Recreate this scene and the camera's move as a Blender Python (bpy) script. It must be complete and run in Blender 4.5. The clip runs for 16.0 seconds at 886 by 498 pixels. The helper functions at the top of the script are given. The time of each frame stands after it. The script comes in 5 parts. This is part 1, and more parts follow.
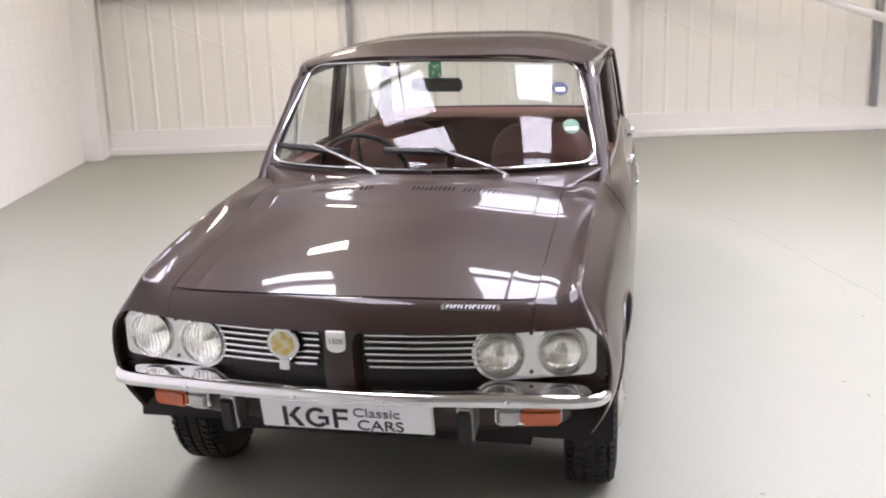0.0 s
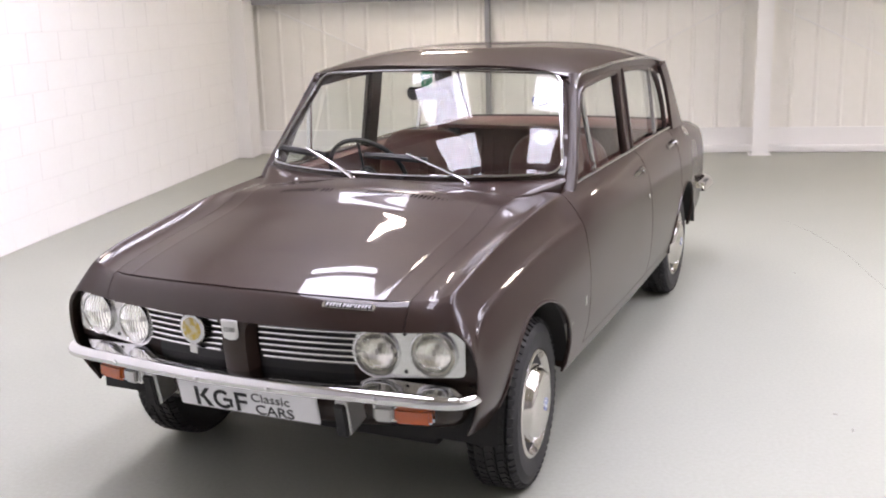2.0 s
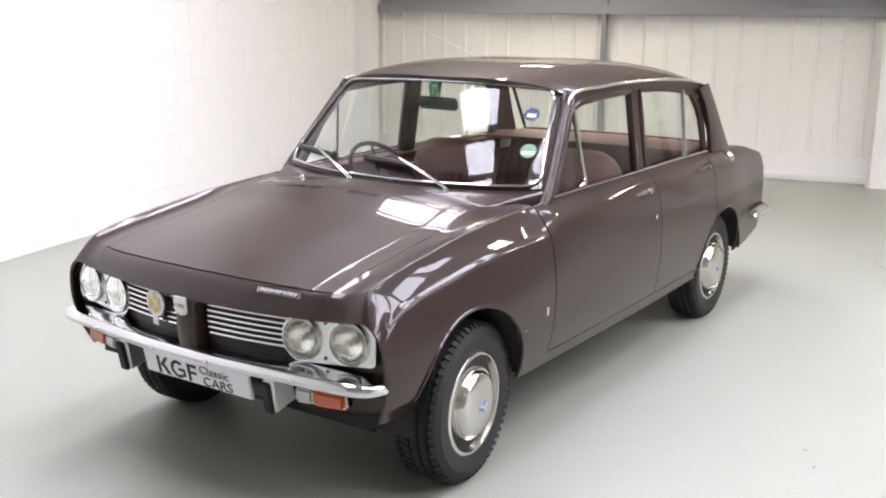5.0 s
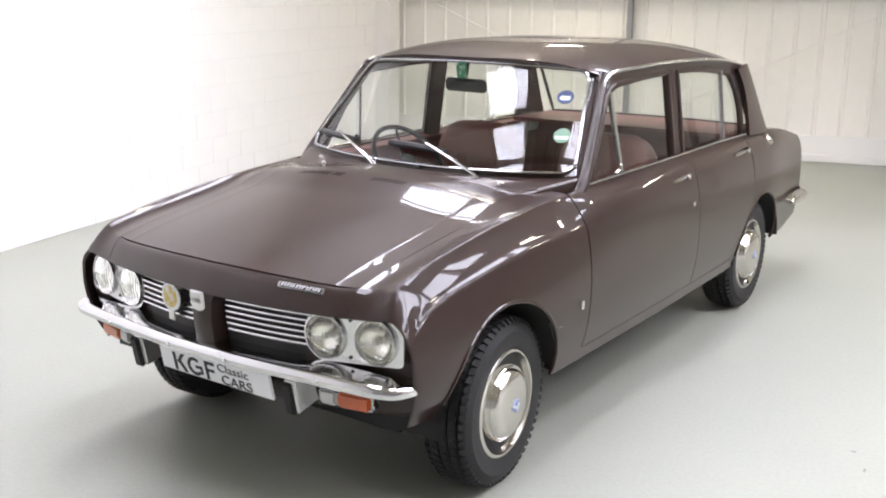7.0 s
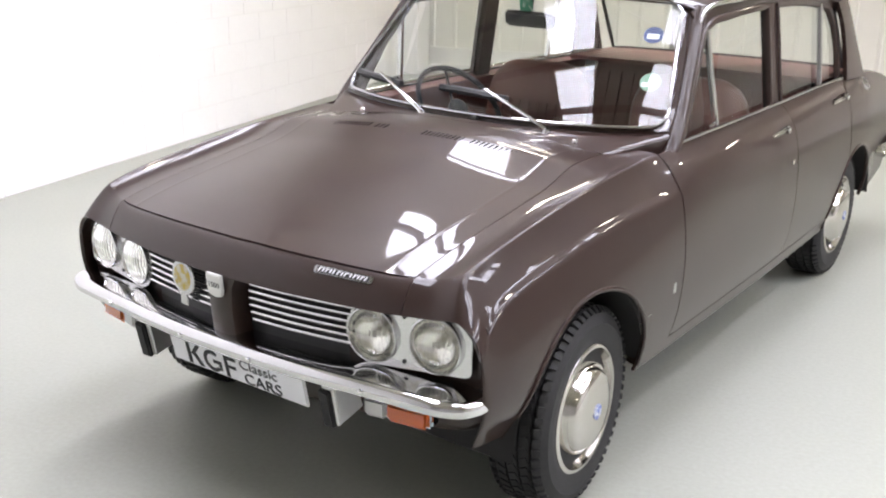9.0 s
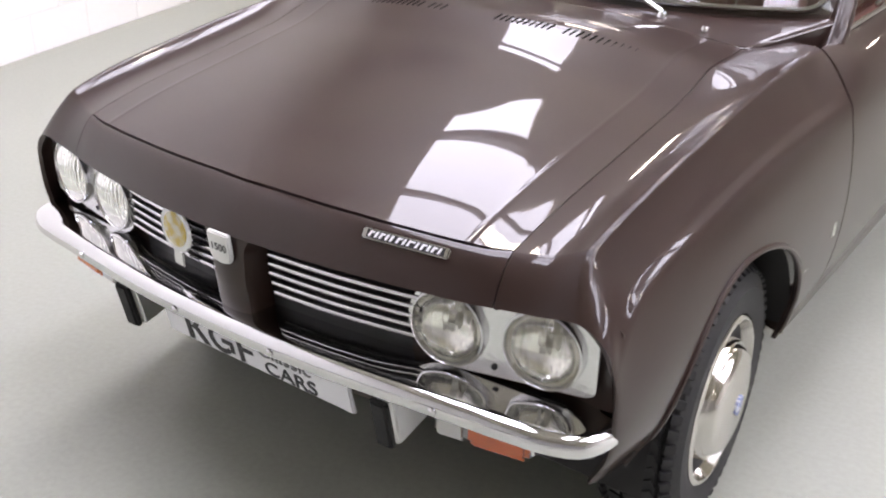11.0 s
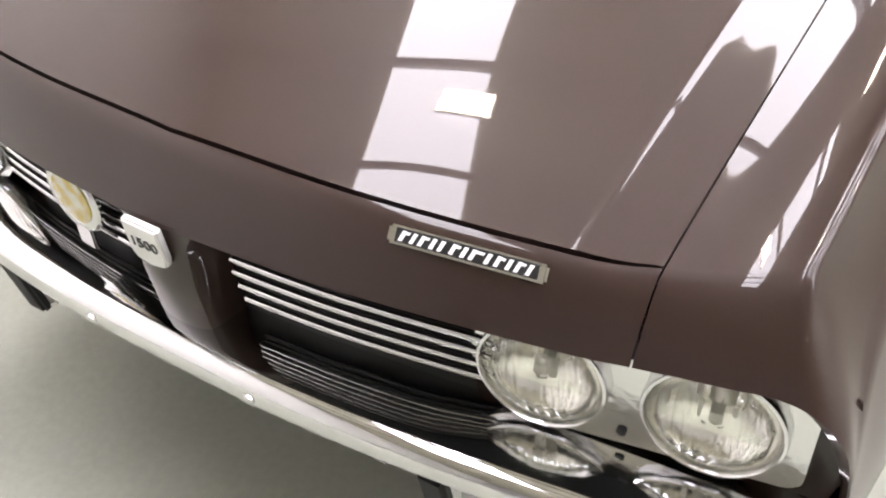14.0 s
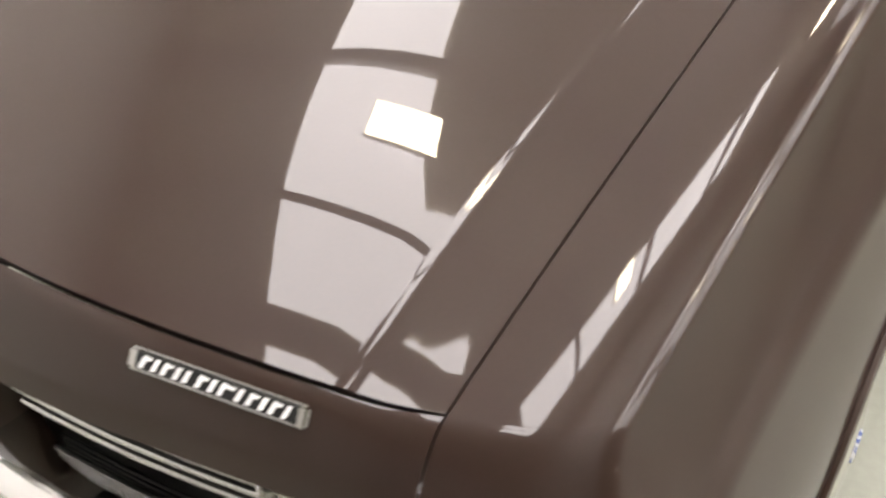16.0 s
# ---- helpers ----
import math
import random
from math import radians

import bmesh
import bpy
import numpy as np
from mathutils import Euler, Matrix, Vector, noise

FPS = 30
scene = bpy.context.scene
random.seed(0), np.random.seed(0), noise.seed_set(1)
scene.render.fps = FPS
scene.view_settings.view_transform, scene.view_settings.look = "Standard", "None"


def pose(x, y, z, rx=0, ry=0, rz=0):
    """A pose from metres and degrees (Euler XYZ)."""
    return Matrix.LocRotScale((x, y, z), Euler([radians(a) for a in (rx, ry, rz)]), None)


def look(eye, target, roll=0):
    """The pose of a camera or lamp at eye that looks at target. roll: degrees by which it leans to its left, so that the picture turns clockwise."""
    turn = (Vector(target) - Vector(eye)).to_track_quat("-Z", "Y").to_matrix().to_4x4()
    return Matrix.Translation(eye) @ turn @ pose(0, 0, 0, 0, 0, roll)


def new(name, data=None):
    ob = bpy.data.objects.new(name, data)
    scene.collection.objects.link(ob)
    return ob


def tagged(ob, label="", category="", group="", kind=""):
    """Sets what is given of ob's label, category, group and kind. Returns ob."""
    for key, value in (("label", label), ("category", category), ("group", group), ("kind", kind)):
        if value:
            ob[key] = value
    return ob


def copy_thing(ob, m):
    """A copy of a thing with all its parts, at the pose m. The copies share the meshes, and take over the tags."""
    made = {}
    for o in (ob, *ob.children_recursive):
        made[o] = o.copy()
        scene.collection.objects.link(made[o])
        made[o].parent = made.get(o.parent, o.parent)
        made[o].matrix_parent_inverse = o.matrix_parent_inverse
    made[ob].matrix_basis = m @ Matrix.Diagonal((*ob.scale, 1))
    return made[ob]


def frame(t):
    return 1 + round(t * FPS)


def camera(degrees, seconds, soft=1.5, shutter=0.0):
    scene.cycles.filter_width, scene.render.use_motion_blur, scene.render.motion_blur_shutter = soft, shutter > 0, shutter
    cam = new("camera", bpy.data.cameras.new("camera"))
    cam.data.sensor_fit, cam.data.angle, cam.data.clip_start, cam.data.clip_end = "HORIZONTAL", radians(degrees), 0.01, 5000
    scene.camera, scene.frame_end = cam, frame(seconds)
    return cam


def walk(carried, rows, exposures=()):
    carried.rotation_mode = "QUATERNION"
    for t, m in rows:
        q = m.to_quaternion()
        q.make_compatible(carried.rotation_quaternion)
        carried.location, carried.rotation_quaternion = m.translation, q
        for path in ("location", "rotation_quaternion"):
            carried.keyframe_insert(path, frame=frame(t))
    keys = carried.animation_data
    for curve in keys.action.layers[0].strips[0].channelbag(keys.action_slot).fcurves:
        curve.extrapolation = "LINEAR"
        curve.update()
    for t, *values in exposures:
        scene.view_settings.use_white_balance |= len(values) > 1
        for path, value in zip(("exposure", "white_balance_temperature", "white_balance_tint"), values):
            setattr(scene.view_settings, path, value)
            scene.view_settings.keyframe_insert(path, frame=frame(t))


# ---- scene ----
cam = camera(46.92, 16.0, soft=2.0, shutter=0.5)
PATH = [
    (0, (0.866, -2.590, 1.625), (0.466, -0.692, 1.137), -1.63),
    (0.5, (1.124, -2.542, 1.616), (0.603, -0.672, 1.135), -1.98),
    (1, (1.374, -2.498, 1.621), (0.748, -0.661, 1.140), -2.20),
    (1.5, (1.601, -2.468, 1.622), (0.888, -0.661, 1.146), -2.12),
    (2, (1.826, -2.420, 1.625), (1.023, -0.649, 1.159), -1.60),
    (2.5, (2.041, -2.365, 1.628), (1.153, -0.632, 1.172), -1.14),
    (3, (2.202, -2.327, 1.627), (1.255, -0.622, 1.181), -0.39),
    (5.5, (2.588, -2.190, 1.637), (1.480, -0.587, 1.187), 0.63),
    (6, (2.565, -2.161, 1.632), (1.450, -0.565, 1.176), 0.49),
    (6.5, (2.518, -2.122, 1.631), (1.396, -0.533, 1.164), 0.37),
    (7, (2.424, -2.076, 1.629), (1.308, -0.489, 1.145), 0.53),
    (7.5, (2.312, -2.004, 1.625), (1.205, -0.417, 1.118), 0.83),
    (8, (2.200, -1.907, 1.618), (1.092, -0.330, 1.083), 1.01),
    (8.5, (2.083, -1.783, 1.607), (0.965, -0.226, 1.037), 0.97),
    (9, (1.948, -1.653, 1.590), (0.827, -0.114, 0.977), 0.92),
    (9.5, (1.800, -1.521, 1.574), (0.684, -0.003, 0.904), 0.94),
    (12, (1.081, -0.848, 1.477), (0.066, 0.521, 0.429), -0.28),
    (12.5, (0.986, -0.739, 1.465), (-0.001, 0.581, 0.333), -1.32),
    (13, (0.904, -0.642, 1.445), (-0.055, 0.637, 0.243), -2.31),
    (13.5, (0.829, -0.579, 1.432), (-0.073, 0.684, 0.170), -2.52),
    (14, (0.771, -0.529, 1.415), (-0.077, 0.724, 0.107), -2.43),
    (14.5, (0.729, -0.484, 1.397), (-0.074, 0.768, 0.060), -2.21),
    (15, (0.715, -0.425, 1.387), (-0.063, 0.834, 0.043), -2.17),
    (15.5, (0.758, -0.329, 1.383), (-0.062, 0.903, 0.037), -3.01),
    (16, (0.833, -0.206, 1.380), (-0.043, 0.962, 0.013), -4.51),
]
walk(cam, [(t, look(eye, target, roll)) for t, eye, target, roll in PATH],
     exposures=((0, 0.55, 7450, 17), (3, 0.52, 7350, 19), (5.5, 0.65, 7300, 12), (9.5, 0.68, 7400, 12), (12, 0.46, 7700, 17), (13, 0.74, 8050, 15), (14.5, 0.98, 8200, 9), (16, 0.62, 9000, 7)))


# ---- world and light ----
world = bpy.data.worlds.new("world")
scene.world = world
world.use_nodes = True
wn = world.node_tree.nodes
wn["Background"].inputs[0].default_value = (0.9, 0.95, 1.0, 1)
wn["Background"].inputs[1].default_value = 0.3


# ---- materials ----
def mat(name, base=(0.5, 0.5, 0.5), rough=0.5, metal=0.0, coat=0.0, spec=0.5, bump=None, vary=None, emit=None):
    """A principled material. bump: (scale, strength, distance); vary: (scale, second colour, contrast)."""
    m = bpy.data.materials.new(name)
    m.use_nodes = True
    nt = m.node_tree
    b = nt.nodes["Principled BSDF"]
    b.inputs["Base Color"].default_value = (*base, 1)
    b.inputs["Roughness"].default_value = rough
    b.inputs["Metallic"].default_value = metal
    b.inputs["Coat Weight"].default_value = coat
    b.inputs["Coat Roughness"].default_value = 0.02
    b.inputs["Specular IOR Level"].default_value = spec
    if emit:
        b.inputs["Emission Color"].default_value = (*emit[0], 1)
        b.inputs["Emission Strength"].default_value = emit[1]
    if vary or bump:
        co = nt.nodes.new("ShaderNodeTexCoord")
    if vary:
        scales, second, low, high = vary
        last = None
        for s in scales:
            n = nt.nodes.new("ShaderNodeTexNoise")
            n.inputs["Scale"].default_value = s
            n.inputs["Detail"].default_value = 5
            nt.links.new(co.outputs["Object"], n.inputs["Vector"])
            if last is None:
                last = n.outputs["Fac"]
            else:
                mx = nt.nodes.new("ShaderNodeMath")
                mx.operation = "ADD"
                nt.links.new(last, mx.inputs[0])
                nt.links.new(n.outputs["Fac"], mx.inputs[1])
                hf = nt.nodes.new("ShaderNodeMath")
                hf.operation = "MULTIPLY"
                hf.inputs[1].default_value = 0.5
                nt.links.new(mx.outputs[0], hf.inputs[0])
                last = hf.outputs[0]
        r = nt.nodes.new("ShaderNodeValToRGB")
        r.color_ramp.elements[0].position, r.color_ramp.elements[1].position = low, high
        r.color_ramp.elements[0].color = (*base, 1)
        r.color_ramp.elements[1].color = (*second, 1)
        nt.links.new(last, r.inputs[0])
        nt.links.new(r.outputs[0], b.inputs["Base Color"])
    if bump:
        s, strength, dist = bump
        n = nt.nodes.new("ShaderNodeTexNoise")
        n.inputs["Scale"].default_value = s
        n.inputs["Detail"].default_value = 4
        nt.links.new(co.outputs["Object"], n.inputs["Vector"])
        bp = nt.nodes.new("ShaderNodeBump")
        bp.inputs["Strength"].default_value = strength
        bp.inputs["Distance"].default_value = dist
        nt.links.new(n.outputs["Fac"], bp.inputs["Height"])
        nt.links.new(bp.outputs[0], b.inputs["Normal"])
    return m


def glass_mat(name, tint=(1, 1, 1), rough=0.0, mix=None):
    m = bpy.data.materials.new(name)
    m.use_nodes = True
    nt = m.node_tree
    nt.nodes.clear()
    out = nt.nodes.new("ShaderNodeOutputMaterial")
    tr = nt.nodes.new("ShaderNodeBsdfTransparent")
    tr.inputs[0].default_value = (*tint, 1)
    gl = nt.nodes.new("ShaderNodeBsdfGlossy")
    gl.inputs["Roughness"].default_value = rough
    fr = nt.nodes.new("ShaderNodeLayerWeight")
    fr.inputs[0].default_value = 0.5
    pw = nt.nodes.new("ShaderNodeMath")
    pw.operation = "POWER"
    pw.inputs[1].default_value = 4.5
    ad = nt.nodes.new("ShaderNodeMath")
    ad.operation = "MULTIPLY_ADD"
    ad.inputs[1].default_value = 0.92
    ad.inputs[2].default_value = 0.058
    nt.links.new(fr.outputs["Facing"], pw.inputs[0])
    mx = nt.nodes.new("ShaderNodeMixShader")
    nt.links.new(pw.outputs[0], ad.inputs[0])
    nt.links.new(ad.outputs[0], mx.inputs[0])
    nt.links.new(tr.outputs[0], mx.inputs[1])
    nt.links.new(gl.outputs[0], mx.inputs[2])
    nt.links.new(mx.outputs[0], out.inputs[0])
    return m


def lamp_glass(name):
    """Thick moulded glass: its flutes bend what lies behind."""
    m = bpy.data.materials.new(name)
    m.use_nodes = True
    nt = m.node_tree
    nt.nodes.clear()
    out = nt.nodes.new("ShaderNodeOutputMaterial")
    gl = nt.nodes.new("ShaderNodeBsdfGlass")
    gl.inputs["Color"].default_value = (0.97, 0.97, 0.95, 1)
    gl.inputs["Roughness"].default_value = 0.03
    gl.inputs["IOR"].default_value = 1.38
    nt.links.new(gl.outputs[0], out.inputs[0])
    return m


PAINT = mat("maroon_paint", (0.0262, 0.0140, 0.0112), 0.42, coat=0.64, spec=0.15, bump=(900, 0.02, 0.0004), vary=((6, 300), (0.0302, 0.0160, 0.0128), 0.35, 0.65))
CHROME = mat("chrome", (0.68, 0.675, 0.68), 0.05, 1.0, bump=(60, 0.03, 0.002))
STEEL = mat("brushed_steel", (0.62, 0.61, 0.60), 0.22, 1.0)
BLACK = mat("black_plastic", (0.007, 0.007, 0.008), 0.45)
VENT = mat("vent_shadow_black", (0.002, 0.002, 0.002), 0.9, spec=0.0)
GRILLE = mat("grille_black", (0.004, 0.004, 0.005), 0.5)
RUBBER = mat("tyre_rubber", (0.011, 0.011, 0.012), 0.7, bump=(400, 0.3, 0.001), vary=((8, 90), (0.021, 0.0205, 0.020), 0.4, 0.7))
SEAL = mat("rubber_seal", (0.012, 0.012, 0.013), 0.6)
UNDER = mat("dark_underbody", (0.012, 0.011, 0.011), 0.8)
SEAT = mat("seat_vinyl", (0.20, 0.080, 0.066), 0.42, bump=(250, 0.25, 0.001), vary=((5, 60), (0.24, 0.098, 0.082), 0.3, 0.7))
TRIM = mat("wheel_trim_steel", (0.60, 0.575, 0.54), 0.13, 1.0, bump=(30, 0.04, 0.002))
OVER = mat("satin_chrome", (0.80, 0.80, 0.79), 0.30, 1.0)
VINYL = mat("brown_vinyl", (0.155, 0.056, 0.046), 0.45, bump=(250, 0.25, 0.001), vary=((5, 60), (0.19, 0.072, 0.058), 0.3, 0.7))
DASH = mat("dashboard_black", (0.016, 0.015, 0.015), 0.6, bump=(300, 0.3, 0.001))
HEADLINER = mat("headlining", (0.42, 0.40, 0.37), 0.9)
GLASS = glass_mat("window_glass", (0.93, 0.96, 0.94))
AMBER = mat("amber_lens", (0.52, 0.088, 0.010), 0.2, coat=1.0)
CLEAR = mat("clear_lens", (0.55, 0.55, 0.53), 0.25, coat=1.0)
PLATE = mat("plate_white", (0.86, 0.86, 0.88), 0.35)
LAMP_GLASS = lamp_glass("headlamp_glass")
INK = mat("ink_black", (0.015, 0.015, 0.016), 0.5)
FLOOR = mat("floor_paint", (0.300, 0.312, 0.266), 0.42, bump=(1.2, 0.012, 0.004), vary=((0.35, 1.1, 60), (0.345, 0.355, 0.305), 0.38, 0.66))
BLOCK = mat("white_blockwork", (0.86, 0.85, 0.83), 0.75, bump=(120, 0.2, 0.002), vary=((1.2, 30), (0.89, 0.88, 0.86), 0.3, 0.7))
MORTAR = mat("white_mortar", (0.82, 0.81, 0.79), 0.85, bump=(150, 0.3, 0.002))
ROOF = mat("roof_lining", (0.63, 0.60, 0.50), 0.6, vary=((0.8, 12), (0.68, 0.65, 0.545), 0.3, 0.7))
ROOFLIGHTS = tuple((1.52 + 2.43 * i, 2.40 + 2.43 * i) for i in range(6))
PURLIN = mat("purlin_steel", (0.11, 0.105, 0.10), 0.5, 0.3)
SHUTTER = mat("grey_end_wall", (0.42, 0.41, 0.40), 0.6, vary=((0.8, 12), (0.48, 0.47, 0.46), 0.3, 0.7))
CLAD = mat("wall_liner_sheet", (0.83, 0.81, 0.755), 0.55, vary=((0.8, 12), (0.87, 0.85, 0.80), 0.3, 0.7))
WHITE = mat("white_paint", (0.84, 0.83, 0.81), 0.5, vary=((2, 40), (0.84, 0.83, 0.81), 0.3, 0.7))
GREY_STEEL = mat("galvanised_steel", (0.30, 0.30, 0.31), 0.5, 0.4)
SKYLIGHT = mat("rooflight_sheet", (0.8, 0.8, 0.85), 0.6, emit=((0.83, 0.895, 1.16), 11.5))
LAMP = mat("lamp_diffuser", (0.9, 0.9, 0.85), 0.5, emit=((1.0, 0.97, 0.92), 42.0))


# ---- mesh helpers ----
def mesh_ob(name, verts, faces, material, parent=None, label="", sharp=38, smooth=True):
    me = bpy.data.meshes.new(name)
    me.from_pydata([tuple(map(float, v)) for v in verts], [], [tuple(int(i) for i in f) for f in faces])
    me.materials.append(material)
    if smooth:
        me.shade_smooth()
        me.set_sharp_from_angle(angle=radians(sharp))
    me.update()
    ob = new(name, me)
    if parent:
        ob.parent = parent
    if label:
        tagged(ob, label)
    return ob


def part(name, bm, material, parent=None, label="", sharp=38, smooth=True):
    """Links a bmesh as one mesh object under a thing or a part."""
    me = bpy.data.meshes.new(name)
    bmesh.ops.recalc_face_normals(bm, faces=bm.faces)
    bm.to_mesh(me)
    bm.free()
    me.materials.append(material)
    if smooth:
        me.shade_smooth()
        me.set_sharp_from_angle(angle=radians(sharp))
    ob = new(name, me)
    if parent:
        ob.parent = parent
    if label:
        tagged(ob, label)
    return ob


def empty(name, m, label="", category="", group="", kind=""):
    ob = new(name)
    ob.empty_display_size = 0.1
    ob.matrix_basis = m
    return tagged(ob, label, category, group, kind)


def spline(xs, ys):
    """A smooth curve through points (Catmull-Rom slopes), for arrays of values."""
    xs, ys = np.array(xs, float), np.array(ys, float)
    d = np.gradient(ys, xs, axis=0)

    def f(x):
        x = np.clip(np.asarray(x, float), xs[0], xs[-1])
        i = np.clip(np.searchsorted(xs, x) - 1, 0, len(xs) - 2)
        h = xs[i + 1] - xs[i]
        t = (x - xs[i]) / h
        for _ in range(ys.ndim - 1):
            t, h = t[..., None], h[..., None]
        return (2 * t**3 - 3 * t**2 + 1) * ys[i] + (t**3 - 2 * t**2 + t) * h * d[i] + (3 * t**2 - 2 * t**3) * ys[i + 1] + (t**3 - t**2) * h * d[i + 1]

    return f


def sheet(name, grid, material, parent=None, label="", thick=0.0, flip=False, sharp=38):
    """A grid of points as a sheet; thick: given a back and rim, to the side away from its normals."""
    g = np.array(grid, float)
    n, m = g.shape[:2]
    du, dv = np.gradient(g, axis=0), np.gradient(g, axis=1)
    nor = np.cross(du, dv)
    nor /= np.linalg.norm(nor, axis=2, keepdims=True) + 1e-12
    if flip:
        nor = -nor
    idx = np.arange(n * m).reshape(n, m)
    q = np.stack([idx[:-1, :-1], idx[1:, :-1], idx[1:, 1:], idx[:-1, 1:]], -1).reshape(-1, 4)
    verts, faces = g.reshape(-1, 3), q
    if flip:
        faces = faces[:, ::-1]
    if thick:
        back = (g - nor * thick).reshape(-1, 3)
        k = len(verts)
        ring = np.concatenate([idx[:, 0], idx[-1, 1:], idx[-2::-1, -1], idx[0, -2:0:-1]])
        rim = np.stack([ring, ring + k, np.roll(ring, -1) + k, np.roll(ring, -1)], -1)
        if flip:
            rim = rim[:, ::-1]
        verts = np.concatenate([verts, back])
        faces = np.concatenate([faces, faces[:, ::-1] + k, rim])
    return mesh_ob(name, verts, faces, material, parent, label, sharp)


def mirror(g):
    g = np.array(g, float).copy()
    g[..., 0] *= -1
    return g


def both(name, grid, material, parent, label="", thick=0.0, flip=False):
    """The same sheet on both flanks of the car."""
    a = sheet(name, grid, material, parent, label, thick, flip)
    b = sheet(name, mirror(grid), material, parent, label, thick, not flip)
    return a, b


def tube(path, rad, sides=10, closed=False, flat=1.0, up=None):
    """Vertices and faces of a round bar along a path; flat squeezes it along the second cross axis."""
    p = np.array(path, float)
    n = len(p)
    tan = (np.roll(p, -1, 0) - np.roll(p, 1, 0)) if closed else np.gradient(p, axis=0)
    tan /= np.linalg.norm(tan, axis=1, keepdims=True) + 1e-12
    ref = np.array(up if up is not None else (0.0, 0.0, 1.0), float)
    a = np.cross(tan, ref)
    bad = np.linalg.norm(a, axis=1) < 1e-3
    a[bad] = np.cross(tan[bad], np.array((0.0, 1.0, 0.0)))
    a /= np.linalg.norm(a, axis=1, keepdims=True)
    b = np.cross(a, tan)
    ang = np.linspace(0, 2 * np.pi, sides, endpoint=False)
    r = np.broadcast_to(np.asarray(rad, float), (n,))
    v = p[:, None] + r[:, None, None] * (np.cos(ang)[None, :, None] * a[:, None] + flat * np.sin(ang)[None, :, None] * b[:, None])
    idx = np.arange(n * sides).reshape(n, sides)
    rows = np.arange(n if closed else n - 1)
    f = [(idx[i, j], idx[(i + 1) % n, j], idx[(i + 1) % n, (j + 1) % sides], idx[i, (j + 1) % sides]) for i in rows for j in range(sides)]
    f = [x[::-1] for x in f]
    if not closed:
        f += [tuple(idx[0]), tuple(idx[-1][::-1])]
    return v.reshape(-1, 3), f


def bar(name, path, rad, material, parent=None, label="", sides=10, closed=False, flat=1.0, up=None):
    v, f = tube(path, rad, sides, closed, flat, up)
    return mesh_ob(name, v, f, material, parent, label)


def lathe(name, profile, material, parent=None, label="", seg=48, m=None, sharp=38, caps=True):
    """Turned about the local x axis; profile: (x, radius)."""
    pr = np.array(profile, float)
    a = np.linspace(0, 2 * np.pi, seg, endpoint=False)
    v = np.stack([np.broadcast_to(pr[:, 0][:, None], (len(pr), seg)), pr[:, 1][:, None] * np.cos(a), pr[:, 1][:, None] * np.sin(a)], -1)
    idx = np.arange(len(pr) * seg).reshape(len(pr), seg)
    f = [(idx[i, j], idx[i, (j + 1) % seg], idx[i + 1, (j + 1) % seg], idx[i + 1, j]) for i in range(len(pr) - 1) for j in range(seg)]
    if caps:
        f += [tuple(idx[0][::-1]), tuple(idx[-1])]
    v = v.reshape(-1, 3)
    if m is not None:
        v = np.array([m @ Vector(x) for x in v])
    return mesh_ob(name, v, f, material, parent, label, sharp)


def box(name, lo, hi, material, parent=None, label="", bevel=0.0, m=None, seg=2):
    bm = bmesh.new()
    bmesh.ops.create_cube(bm, size=1)
    lo, hi = Vector(lo), Vector(hi)
    for v in bm.verts:
        v.co = Vector([lo[i] + (v.co[i] + 0.5) * (hi[i] - lo[i]) for i in range(3)])
    if bevel:
        bmesh.ops.bevel(bm, geom=bm.edges[:], offset=bevel, segments=seg, affect="EDGES", clamp_overlap=True)
    if m is not None:
        bmesh.ops.transform(bm, matrix=m, verts=bm.verts)
    return part(name, bm, material, parent, label)


# ---- the room: its axes are turned against the car ----
ROOM = pose(-5.08, 7.47, 0, 0, 0, 14.5)   # back left corner; x along the back wall, y away behind it
RW, RD, RH = 17.0, 18.0, 2.83            # width, depth, height at the eaves
RIDGE, PITCH = -11.0, 17.22               # the roof climbs from the back wall to a ridge


def room_box(name, lo, hi, material, label="", bevel=0.0, kind="", category="", group="", parent=None):
    ob = box(name, lo, hi, material, parent, "", bevel)
    if parent is None:
        ob.matrix_basis = ROOM
        tagged(ob, label, category, group, kind)
    return ob


room_box("floor", (-0.3, -RD - 0.3, -0.2), (RW + 0.3, 0.3, 0.0), FLOOR, "pale grey-green painted concrete floor, lightly scuffed", kind="structure", category="floor")


def roof_z(y):
    return 2.85 - 0.31 * max(y, RIDGE) - (0.31 * (RIDGE - y) if y < RIDGE else 0)


def gable(name, x0, x1, material, label):
    """An end wall up to the pitched roof."""
    yz = [(0.3, 0), (0.3, RH - .05), (0, RH), (RIDGE, roof_z(RIDGE)), (-RD, roof_z(-RD)), (-RD, 0)]
    n = len(yz)
    v = [(x, y, z) for x in (x0, x1) for y, z in yz]
    f = [tuple(range(n)), tuple(range(2 * n - 1, n - 1, -1))] + [(i, n + i, n + (i + 1) % n, (i + 1) % n) for i in range(n)]
    ob = mesh_ob(name, v, f, material, None, smooth=False)
    ob.matrix_basis = ROOM
    return tagged(ob, label, "wall", kind="structure")


wall_west = gable("wall_west", -0.3, -0.004, MORTAR, "white painted blockwork wall")
gable("wall_east", RW, RW + 0.3, CLAD, "plain pale wall")
room_box("wall_south", (-0.3, -RD - 0.3, 0.0), (RW + 0.3, -RD, roof_z(-RD)), SHUTTER, "plain grey end wall", kind="structure", category="wall")
